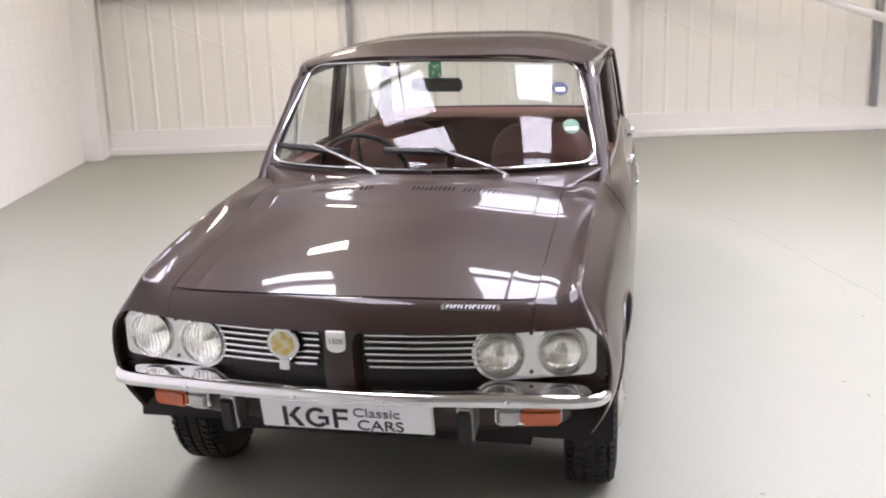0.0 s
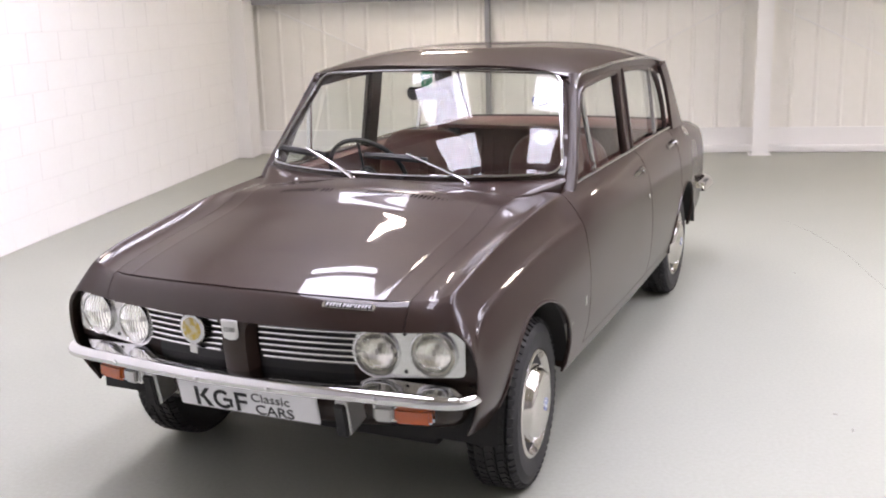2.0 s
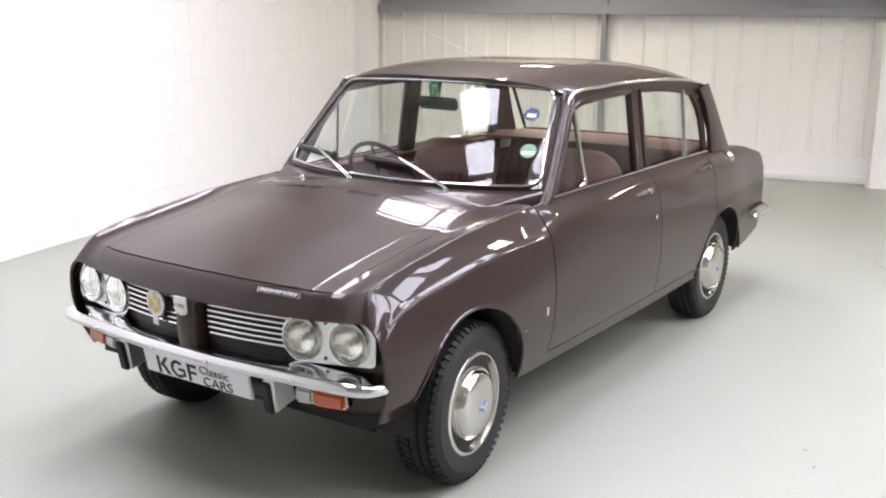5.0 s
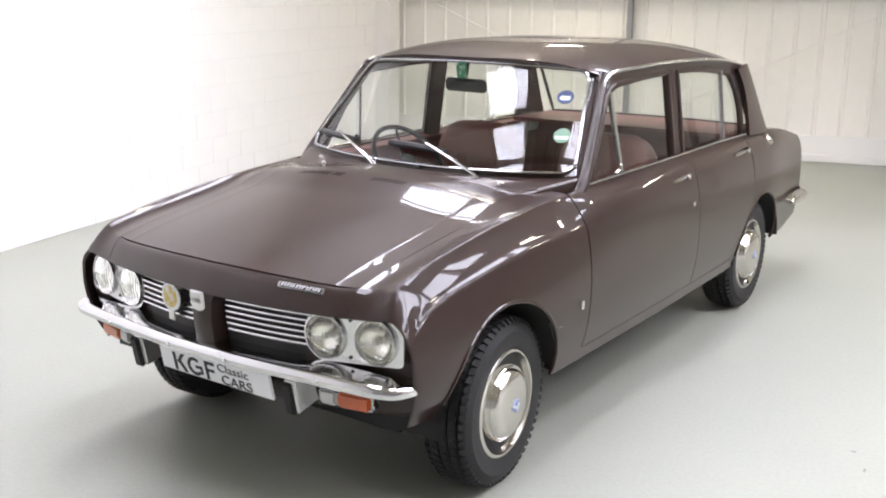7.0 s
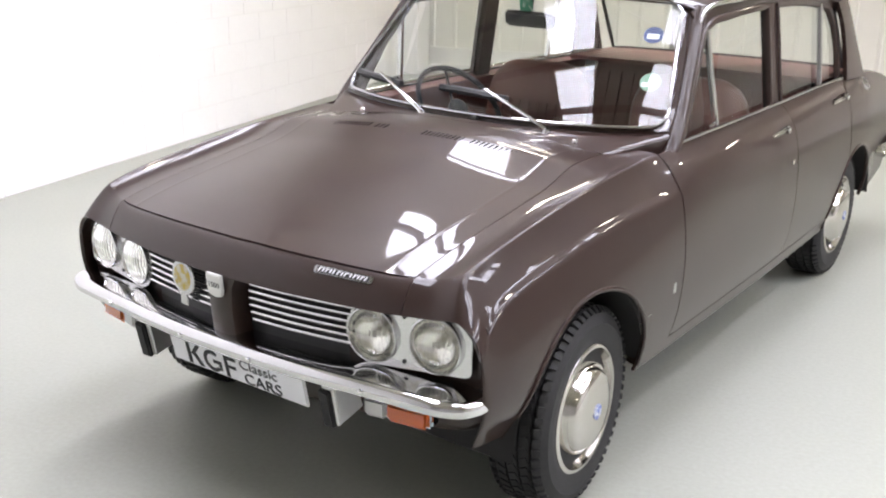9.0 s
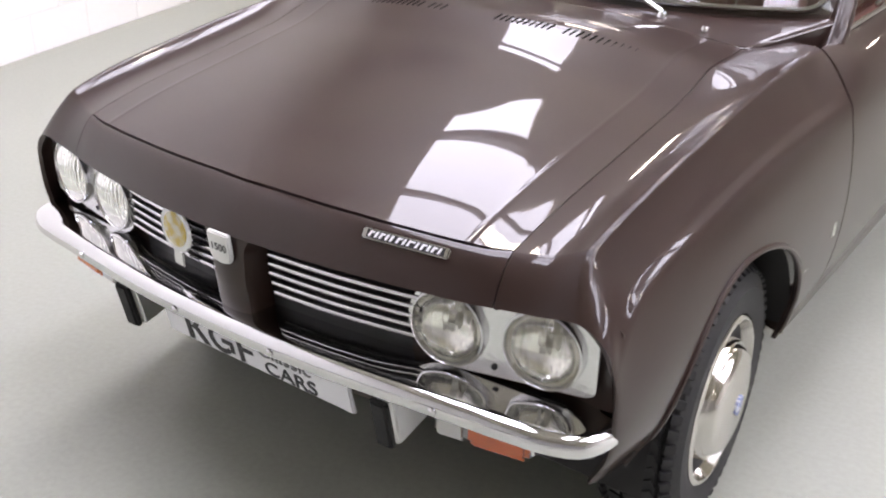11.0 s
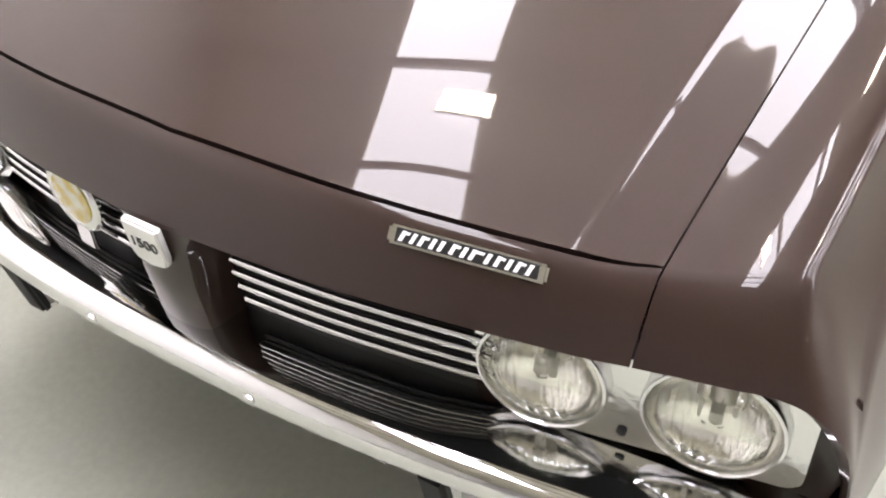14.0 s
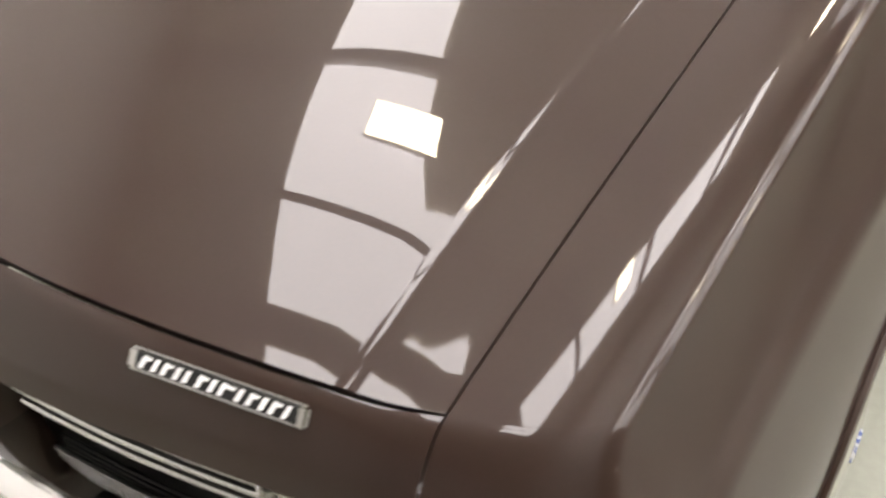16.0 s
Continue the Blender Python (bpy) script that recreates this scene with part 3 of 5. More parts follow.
A, T = np.meshgrid(np.linspace(0, 1, 40), np.sin(np.linspace(-np.pi / 2, np.pi / 2, 45)), indexing="ij")
roof = sheet("roof", roof_pt(A, T), PAINT, CAR, thick=0.012, flip=True)
A, T = np.meshgrid(np.linspace(0.02, 0.98, 16), np.linspace(-0.97, 0.97, 17), indexing="ij")
sheet("headlining", roof_pt(A, T) - np.array((0, 0, 0.02)), HEADLINER, CAR, "pale headlining under the roof")

# scuttle between bonnet and windscreen
T, A = np.meshgrid(np.linspace(-1, 1, 41), np.linspace(0, 1, 8), indexing="ij")
vx = 2.985 * np.abs(T)
front = skin(1.116 + 0.0 * T, vx)
front[..., 0] *= np.sign(T)
back = ws_pt(T * 1.035, -0.02 + 0 * T)
back[..., 1] += 0.012
k = A[..., None]
g = front * (1 - k) + back * k + np.array((0, 0, 0.004)) * (4 * k * (1 - k)) * (1 - T[..., None] ** 4)
# the outer edges turn down on to the wings
e0, e1 = g[:1] * np.array((1.012, 1, 1)) - np.array((0, 0, 0.06)), g[-1:] * np.array((1.012, 1, 1)) - np.array((0, 0, 0.06))
m0, m1 = g[:1] * np.array((1.010, 1, 1)) - np.array((0, 0, 0.006)), g[-1:] * np.array((1.010, 1, 1)) - np.array((0, 0, 0.006))
sheet("scuttle", np.concatenate([e0, m0, g, m1, e1]), PAINT, CAR, thick=0.01)

T, A = np.meshgrid(np.linspace(-1, 1, 33), np.linspace(0, 1, 14), indexing="ij")
sheet("windscreen", ws_pt(T, A), GLASS, CAR)
# chrome surround, with rounded corners
rc = []
for cx, ca, a0 in ((0.90, 0.86, 0), (-0.90, 0.86, 90), (-0.91, 0.13, 180), (0.91, 0.13, 270)):
    for d in range(0, 91, 9):
        q = radians(a0 + d)
        rc.append((cx + 0.085 * math.cos(q), ca + 0.115 * math.sin(q)))
rc = np.array(rc)
dense = []
for p, q in zip(rc, np.roll(rc, -1, 0)):
    n = max(1, int(np.hypot(*(q - p)) / 0.05))
    dense += [p + (q - p) * i / n for i in range(n)]
dense = np.array(dense)
ring = ws_pt(dense[:, 0], dense[:, 1]) + np.array((0, -0.006, 0.005))
bar("screen_trim", ring, 0.0064, mat("screen_chrome", (.50, .495, .50), .12, 1.0), CAR, "bright chrome windscreen surround", sides=8, closed=True)
# painted surround between the chrome and the pillars
outer = np.stack([np.clip(dense[:, 0] * 1.12, -1.045, 1.045), np.clip(0.5 + (dense[:, 1] - 0.5) * 1.12, -0.035, 1.02)], -1)
g = np.stack([ws_pt(dense[:, 0], dense[:, 1]), ws_pt(outer[:, 0], outer[:, 1]) + np.array((0, 0.006, -0.004))], 1)
g = np.concatenate([g, g[:1]])
sheet("screen_surround", g, PAINT, CAR)
bar("trim_clip", [ws_pt(0.045, -0.005) + np.array((-0.012, -0.008, .004)), ws_pt(0.045, -0.005) + np.array((0.012, -0.008, 0.004))], 0.0105, SEAL, CAR, sides=8)


def flank(y, z):
    """The plane of the side windows."""
    y, z = np.asarray(y, float), np.asarray(z, float)
    xw = np.interp(y, (1.3, 1.45, 2.3, 2.9, 3.1, 3.45), (.712, .708, .706, .692, .694, .700))
    return np.stack(np.broadcast_arrays(xw - 0.14 * (z - 0.955), y, z), -1)


def strip(name, yz, width, depth, material, parent, sgn, out=0.0, label="", closed=False):
    """A flat-sided bar along a line in the plane of the side windows."""
    yz = np.array(yz, float)
    p = flank(yz[:, 0], yz[:, 1])
    p[:, 0] = (p[:, 0] + out) * sgn
    n = len(p)
    tan = (np.roll(p, -1, 0) - np.roll(p, 1, 0)) if closed else np.gradient(p, axis=0)
    tan /= np.linalg.norm(tan, axis=1, keepdims=True)
    outv = np.array((sgn * 0.99, 0, 0.14))
    w = np.cross(tan, outv)
    w /= np.linalg.norm(w, axis=1, keepdims=True)
    c = [(-.5, -.5), (-.5, .3), (-.35, .5), (.35, .5), (.5, .3), (.5, -.5)]
    v = np.stack([p + w * width * a + outv * depth * b for a, b in c], 1)
    idx = np.arange(n * 6).reshape(n, 6)
    f = [(idx[i, j], idx[(i + 1) % n, j], idx[(i + 1) % n, (j + 1) % 6], idx[i, (j + 1) % 6]) for i in range(n if closed else n - 1) for j in range(6)]
    if sgn < 0:
        f = [q[::-1] for q in f]
    if not closed:
        f += [tuple(idx[0]), tuple(idx[-1][::-1])]
    ob = mesh_ob(name, v.reshape(-1, 3), f, material, parent, label, 50)
    return ob


def line(pts, n=6):
    pts = np.array(pts, float)
    out = []
    for a, b in zip(pts[:-1], pts[1:]):
        out += [a + (b - a) * i / n for i in range(n)]
    return np.array(out + [pts[-1]])


def smooth(pts, n=20):
    pts = np.array(pts, float)
    d = np.r_[0, np.cumsum(np.hypot(*np.diff(pts, axis=0).T))]
    return spline(d, pts)(np.linspace(0, d[-1], n))


def pane_of(name, poly, parent, sgn, out=-0.008):
    poly = np.array(poly, float)
    p = flank(poly[:, 0], poly[:, 1])
    p[:, 0] = (p[:, 0] + out) * sgn
    ob = mesh_ob(name, p, [tuple(range(len(p)))[::1 if sgn > 0 else -1]], GLASS, parent)
    return ob


F_TOP = smooth(((1.60, 1.292), (1.66, 1.325), (1.80, 1.338), (2.0, 1.346), (2.215, 1.348)), 14)
R_TOP = smooth(((2.32, 1.348), (2.6, 1.340), (2.85, 1.318), (2.97, 1.300)), 10)
R_BACK = smooth(((2.97, 1.300), (3.045, 1.22), (3.085, 1.11), (3.09, 0.985)), 10)
for sgn in (1, -1):
    # A pillar, roof rail, rear pillar
    base = np.array([(.712, 1.245, .88), (.706, 1.345, 1.0), (.672, 1.46, 1.15), (.634, 1.575, 1.30), (.615, 1.635, 1.372)])
    wid = np.array([.030, .030, .026, .026, .028])
    bar("windscreen_pillar", spline(range(5), base)(np.linspace(0, 4, 16)) * np.array((sgn, 1, 1)) + np.array((0, .022, 0)), np.interp(np.linspace(0, 4, 16), range(5), wid), PAINT, CAR, sides=14)
    ys = np.linspace(1.60, 3.14, 40)
    gz = GUT(ys)
    top = np.stack([gz[:, 0], ys, gz[:, 1]], -1)
    lowz = np.interp(ys, np.r_[F_TOP[:, 0], R_TOP[:, 0], 3.14], np.r_[F_TOP[:, 1], R_TOP[:, 1], 1.27])
    bot = flank(ys, lowz)
    g = np.stack([top, top * .5 + bot * .5 + np.array((.004, 0, 0)), bot], 1) * np.array((sgn, 1, 1))
    sheet("roof_rail", g, PAINT, CAR, thick=0.012, flip=sgn > 0)
    # chrome drip rail, up the pillar and along the roof
    gp = np.concatenate([np.array([(.730, 1.338, .945), (.712, 1.40, 1.03), (.680, 1.49, 1.16), (.648, 1.585, 1.30), (.642, 1.64, 1.365)]),
                         np.stack([GUT(np.linspace(1.70, 3.16, 24))[:, 0] + .010, np.linspace(1.70, 3.16, 24), GUT(np.linspace(1.70, 3.16, 24))[:, 1] - .004], -1)])
    dd = np.r_[0, np.cumsum(np.linalg.norm(np.diff(gp, axis=0), axis=1))]
    gp = spline(dd, gp)(np.linspace(0, dd[-1], 70)) * np.array((sgn, 1, 1))
    bar("drip_rail", gp, 0.0075, STEEL, CAR, "bright metal drip rail along the roof", sides=8)
    # rear pillar
    a = smooth(((3.03, 1.318), (3.10, 1.22), (3.13, 1.10), (3.135, 0.965)), 12)
    b = smooth(((3.185, 1.335), (3.262, 1.22), (3.345, 1.08), (3.425, 0.955)), 12)
    g = []
    for k in np.linspace(0, 1, 6):
        m = a * (1 - k) + b * k
        p = flank(m[:, 0], m[:, 1])
        p[:, 0] += 0.012 - 0.012 * k**3
        g.append(p * np.array((sgn, 1, 1)))
    sheet("rear_pillar", np.array(g), PAINT, CAR, thick=0.02, flip=sgn < 0)
    strip("air_vent", smooth(((2.995, 1.305), (3.07, 1.22), (3.108, 1.11), (3.112, 0.975)), 14), 0.062, 0.01, BLACK, CAR, sgn, -0.004, "black louvred air outlet behind the rear door")
    # centre pillar
    strip("centre_pillar", line(((2.272, 0.95), (2.268, 1.36)), 4), 0.10, 0.03, PAINT, CAR, sgn, -0.012)
    # waist trim
    ys = np.linspace(1.335, 3.33, 50)
    w = skin(ys, np.full(50, 4.96)) + np.array((0.004, 0, 0.008))
    bar("waist_trim", w * np.array((sgn, 1, 1)), 0.0075, STEEL, CAR, "bright metal strip along the waist", sides=8)
    # inner waist ledge
    ys = np.linspace(1.32, 3.14, 24)
    o = skin(ys, np.full(24, 5.2)) - np.array((0.008, 0, 0.0))
    i_ = o - np.array((0.065, 0, 0.012))
    j_ = i_ - np.array((0.0, 0, 0.45))
    sheet("door_trim", np.stack([o, i_, j_], 1) * np.array((sgn, 1, 1)), VINYL, CAR, "brown vinyl inner door trim", flip=sgn < 0)

    # front door glass, quarter light and frames
    pane_of("window", [(1.655, .968), (2.215, .985), *F_TOP[::-1][:-4]], CAR, sgn)
    pane_of("quarter_light", [(1.43, .965), (1.655, .968), *F_TOP[::-1][-4:]], CAR, sgn)
    strip("window_frame", np.concatenate([line(((1.405, .960), (1.60, 1.292)), 5)[:-1], F_TOP, line(((2.215, 1.348), (2.222, .97)), 5)[1:]]), 0.026, 0.022, PAINT, CAR, sgn, 0.0)
    strip("window_channel", line(((1.672, .962), (1.625, 1.310)), 4), 0.016, 0.02, STEEL, CAR, sgn, 0.004, "bright quarter light upright")
    box("quarter_light_catch", (-0.006, -0.03, -0.004), (0.006, 0.03, 0.004), CHROME, CAR, "small chrome window catch", 0.003, pose(sgn * 0.712, 1.64, 0.992, 12))
    box("catch_lever", (-0.006, -0.008, -0.018), (0.006, 0.008, 0.018), CHROME, CAR, "", 0.003, pose(sgn * 0.712, 1.655, 1.0, 12))
    # rear door glass and frames
    pane_of("window", [(2.33, .985), (2.835, .985), (2.862, 1.318), *R_TOP[::-1][3:]], CAR, sgn)
    pane_of("window", [(2.835, .985), (3.085, .985), *R_BACK[::-1][1:], (2.90, 1.312), (2.862, 1.318)], CAR, sgn)
    strip("window_frame", np.concatenate([line(((2.325, .97), (2.32, 1.348)), 5)[:-1], R_TOP[:-1], R_BACK]), 0.024, 0.022, PAINT, CAR, sgn, 0.0)
    strip("window_channel", line(((2.835, .97), (2.862, 1.320)), 4), 0.013, 0.02, STEEL, CAR, sgn, 0.004)


# rear screen and parcel shelf
T, A = np.meshgrid(np.linspace(-1, 1, 21), np.linspace(0, 1, 8), indexing="ij")
g = np.stack([(.60 + .02 * (1 - A)) * T, 3.47 - .28 * A - .05 * T**2 * (1 - A) - 0.02 * T**2, .985 + .37 * A - .03 * T**2 * A], -1)
sheet("rear_screen", g, GLASS, CAR, flip=True)
ring = np.concatenate([g[:, 0], g[-1, 1:], g[-2::-1, -1], g[0, -2:0:-1]])
bar("rear_screen_trim", ring, 0.010, SEAL, CAR, sides=8, closed=True)
S, T = np.meshgrid(np.linspace(2.98, 3.47, 8), np.linspace(-.64, .64, 12), indexing="ij")
sheet("parcel_shelf", np.stack([T, S, .965 + 0 * S], -1), VINYL, CAR, "brown parcel shelf under the rear screen", thick=0.02)

# ---- front end ----
LX = (0, .25, .50, .585, .658, .718, .76)
LYV = (.014, .034, .082, .104, .128, .150, .175)
LY = spline(LX, LYV)
# dark backing of the grille
xs = np.linspace(-.70, .70, 41)
g = np.array([np.stack([xs, LY(np.abs(xs)) + .075, np.full(41, z)], -1) for z in (.50, .64, .755)])
sheet("grille_backing", g, GRILLE, CAR, "black grille backing", flip=False)
for z, col in ((.742, GRILLE),):
    g = np.array([np.stack([xs, LY(np.abs(xs)) + d, np.full(41, z)], -1) for d in (.004, .08)])
    sheet("grille_roof", g, col, CAR, flip=True)
# centre pillar of the grille
hw = lambda z: .052 + .030 * np.clip((z - .70) / .04, 0, 1) ** 2
Z = np.linspace(.548, .742, 14)
rows = []
for z in Z:
    w = hw(z)
    prof = [(-w - .006, .07), (-w, .035), (-w * .86, .013), (-w * .5, .006), (0, .004), (w * .5, .006), (w * .86, .013), (w, .035), (w + .006, .07)]
    rows.append([(x, .012 + d + (.012 * max(0, (.64 - z) / .09)), z) for x, d in prof])
sheet("grille_pillar", np.array(rows), PAINT, CAR, "body-coloured centre pillar of the grille", flip=False)
for sgn in (1, -1):
    for n, z in enumerate((.716, .696, .676, .656, .636, .616)):
        x = np.linspace(.073 + .006 * max(0, n - 3), .425, 14)
        p = np.stack([x * sgn, LY(x) + .046, np.full(14, z)], -1)
        face = np.stack([p + np.array((0, dy, dz)) for dy, dz in ((.0006, .0030), (-.0008, .0012), (-.0012, -.0024), (-.0006, -.0036))], 1)
        sheet("grille_bar", face, CHROME, CAR, "thin chrome grille bar", flip=sgn > 0)
        bar("grille_slat", p + np.array((0, .0048, -.0016)), 0.0045, GRILLE, CAR, sides=8)
        p[:, 2] -= .010
        bar("grille_slat", p + np.array((0, .02, 0)), 0.0035, GRILLE, CAR, sides=6)

# bumper
bp = smooth(((0, .012), (.15, .014), (.30, .024), (.45, .042), (.56, .058), (.66, .072), (.735, .088), (.783, .116), (.806, .165), (.812, .24), (.812, .315)), 44)
bp = np.concatenate([bp[:0:-1] * np.array((-1, 1)), bp]) - np.array((0, .026))
tn = np.gradient(bp, axis=0)
tn /= np.linalg.norm(tn, axis=1, keepdims=True)
nr = np.stack([tn[:, 1], -tn[:, 0]], -1)      # outward
prof = [(-.022, .516), (-.006, .5165), (.0, .520), (.0015, .527), (.0012, .536), (-.001, .544), (-.005, .550), (-.011, .5545), (-.019, .5575), (-.028, .559), (-.040, .5605), (-.056, .5625), (-.075, .5640), (-.096, .5650), (-.116, .5655), (-.116, .556), (-.03, .548), (-.014, .522)]
g = []
for o, z in prof:
    dist = np.r_[0, np.cumsum(np.hypot(*np.diff(bp, axis=0).T))]
    left = np.minimum(dist, dist[-1] - dist)
    oo = o * np.where(o < -.02, np.clip(left / .05, .5, 1), 1)
    zz = z + .004 + (-.006) * np.clip((np.abs(bp[:, 0]) - .35) / .45, 0, 1) ** 1.3 * (1 - .75 * np.clip((-o - .028) / .07, 0, 1))
    zz += .004 * np.clip((-o - .040) / .06, 0, 1) * np.clip((np.abs(bp[:, 0]) - .36) / .08, 0, 1)
    end = np.clip(left / .018, 0, 1) ** .5
    zz = .531 + (zz - .531) * (0.75 + 0.25 * end)
    g.append(np.concatenate([bp + nr * oo[:, None], zz[:, None]], 1))
g = np.array(g)
g = np.concatenate([g, g[:1]])
bumper = sheet("front_bumper", g, CHROME, CAR, "polished chrome front bumper", flip=True)
for x in (-.52, -.14, .14, .52):
    i = int(np.argmin(np.abs(bp[:, 0] - x)))
    lathe("bumper_bolt", [(0, .009), (.003, .0085), (.005, .005), (.006, .0005)], CHROME, bumper, seg=14,
          m=Matrix.Translation((bp[i, 0] + nr[i, 0] * .004, bp[i, 1] + nr[i, 1] * .001, .534)) @ Matrix.Rotation(math.atan2(nr[i, 1], nr[i, 0]), 4, "Z"))
for sgn in (1, -1):
    OM = pose(sgn * .380, .052, .508, 12, 0, 0)
    ov = box("overrider", (-.025, -.014, -.125), (.025, .115, .0), OVER, CAR, "chrome overrider with a black rubber face", 0.008, OM)
    box("rubber_face", (-.021, -.032, -.122), (.021, -.012, -.004), RUBBER, ov, "black rubber buffer", 0.006, OM)
    # flasher unit
    IM = pose(sgn * .566, .112, .464, 0, 0, sgn * 10.5)
    IX = IM @ Matrix.Scale(sgn, 4, (1, 0, 0))
    fl = box("indicator", (-.102, .0, -.030), (.102, .05, .030), CHROME, CAR, "front indicator with amber and clear lenses", 0.008, IM)
    box("amber_lens", (-.026, -.020, -.027), (.098, .004, .027), AMBER, fl, "ribbed amber indicator lens", 0.010, IX)
    box("clear_lens", (-.098, -.016, -.027), (-.028, .004, .027), CLEAR, fl, "clear side lamp lens", 0.010, IX)

# painted apron behind the bumper
for sgn in (1, -1):
    xa = np.linspace(.40, .772, 16)
    ya_ = LY(np.clip(xa, 0, .76)) + .040
    g = np.array([np.stack([xa * sgn, ya_ + d, np.full(16, z)], -1) for z, d in ((.48, .012), (.53, .006), (.562, .004))])
    sheet("lamp_apron", g, PAINT, CAR, flip=sgn < 0)

# valance under the bumper
xs = np.linspace(-.748, .748, 49)
vy = lambda x: LY(np.clip(np.abs(x), 0, .75)) + .055 + .12 * np.clip((np.abs(x) - .62) / .13, 0, 1) ** 2
g = np.array([np.stack([xs, vy(xs) + d, np.full(49, z)], -1) for z, d in ((.545, .03), (.50, .03), (.45, .036), (.41, .05), (.385, .07), (.368, .10), (.362, .15))])
sheet("front_valance", g, PAINT, CAR, "maroon panel under the bumper", thick=0.01, flip=False)

# number plate with dealer lettering
pl = box("number_plate", (-.278, -.006, -.054), (.278, .006, .054), PLATE, CAR, "white plate with black lettering", 0.004, pose(.002, .070, .452, 13))


def text(name, body, size, m, material, parent, depth=0.0012, shear=0.0, wide=1.0):
    cu = bpy.data.curves.new(name, "FONT")
    cu.body, cu.size, cu.extrude, cu.align_x, cu.align_y, cu.shear = body, size, depth, "CENTER", "CENTER", shear
    tmp = bpy.data.objects.new(name, cu)
    me = bpy.data.meshes.new_from_object(tmp)
    bpy.data.objects.remove(tmp)
    me.transform(m @ Matrix.Diagonal((wide, 1, 1, 1)))
    me.materials.append(material)
    ob = new(name, me)
    ob.parent = parent
    return ob


PM = pose(.002, .070, .452, 13) @ pose(0, -.0072, -.009, 90)


def strokes(name, rects, m, material, parent, depth=.0012):
    """Plain bars laid on a surface: (x0, y0, x1, y1, lean)."""
    bm = bmesh.new()
    for x0, y0, x1, y1, lean in rects:
        vs_ = [bm.verts.new(m @ Vector(c)) for c in ((x0, y0, 0), (x1, y0, 0), (x1 + lean, y1, 0), (x0 + lean, y1, 0), (x0, y0, depth), (x1, y0, depth), (x1 + lean, y1, depth), (x0 + lean, y1, depth))]
        for f in ((0, 3, 2, 1), (4, 5, 6, 7), (0, 1, 5, 4), (1, 2, 6, 5), (2, 3, 7, 6), (3, 0, 4, 7)):
            bm.faces.new([vs_[i] for i in f])
    return part(name, bm, material, parent, smooth=False)


def quad_mark(pts):
    """One flat black stroke on the plate, from its corners."""
    bm = bmesh.new()
    lo, hi = [[bm.verts.new(PM @ Vector((x, y, d))) for x, y in pts] for d in (0, .0012)]
    bm.faces.new(hi)
    for k in range(len(pts)):
        bm.faces.new((lo[k], lo[(k + 1) % len(pts)], hi[(k + 1) % len(pts)], hi[k]))
    part("dealer_mark", bm, INK, pl, smooth=False)


def bar_mark(x0, y0, x1, y1):
    quad_mark(((x0, y0), (x1, y0), (x1, y1), (x0, y1)))


bar_mark(-.206, -.036, -.191, .036)
quad_mark(((-.189, .002), (-.160, .036), (-.142, .036), (-.178, -.006)))
quad_mark(((-.180, -.002), (-.168, .008), (-.138, -.036), (-.157, -.036)))
for a0, a1 in ((48, 110), (110, 172), (172, 234), (234, 318)):
    arc = np.radians(np.linspace(a0, a1, 7))
    quad_mark([(-.095 + .038 * math.cos(q), .037 * math.sin(q)) for q in arc] + [(-.095 + .024 * math.cos(q), .024 * math.sin(q)) for q in arc[::-1]])
bar_mark(-.092, -.006, -.057, .006)
bar_mark(-.069, -.026, -.057, -.0062)
bar_mark(-.042, -.036, -.028, .036)
bar_mark(-.0278, .024, .008, .036)
bar_mark(-.0278, -.004, .004, .007)
text("lettering", "Classic", .046, PM @ pose(.098, .024, 0), mat("ink_grey", (.10, .10, .10), .5), pl, wide=1.2)
text("lettering", "CARS", .052, PM @ pose(.108, -.022, 0), INK, pl, wide=1.2)

# ---- head lamps ----
BOWL = mat("lamp_bowl", (.97, .965, .93), .17, 1.0)
PANEL = mat("lamp_panel_alloy", (.70, .70, .70), .16, 1.0, bump=(22, .35, .006))
RIM = mat("lamp_rim_metal", (.74, .74, .75), .2, 1.0)
mat_shield = mat("bulb_shield_metal", (.45, .44, .41), .3, 1.0)


def plate_with_holes(name, outline, holes, thick, material, parent, m):
    bm = bmesh.new()
    edges = []
    for loop in (outline, *holes):
        vs_ = [bm.verts.new((x, 0, z)) for x, z in loop]
        edges += [bm.edges.new((a, b)) for a, b in zip(vs_, vs_[1:] + vs_[:1])]
    bmesh.ops.triangle_fill(bm, edges=edges, use_beauty=True, normal=(0, -1, 0))
    ext = bmesh.ops.extrude_face_region(bm, geom=bm.faces[:])
    bmesh.ops.translate(bm, vec=(0, thick, 0), verts=[v for v in ext["geom"] if isinstance(v, bmesh.types.BMVert)])
    bmesh.ops.transform(bm, matrix=m, verts=bm.verts)
    return part(name, bm, material, parent)


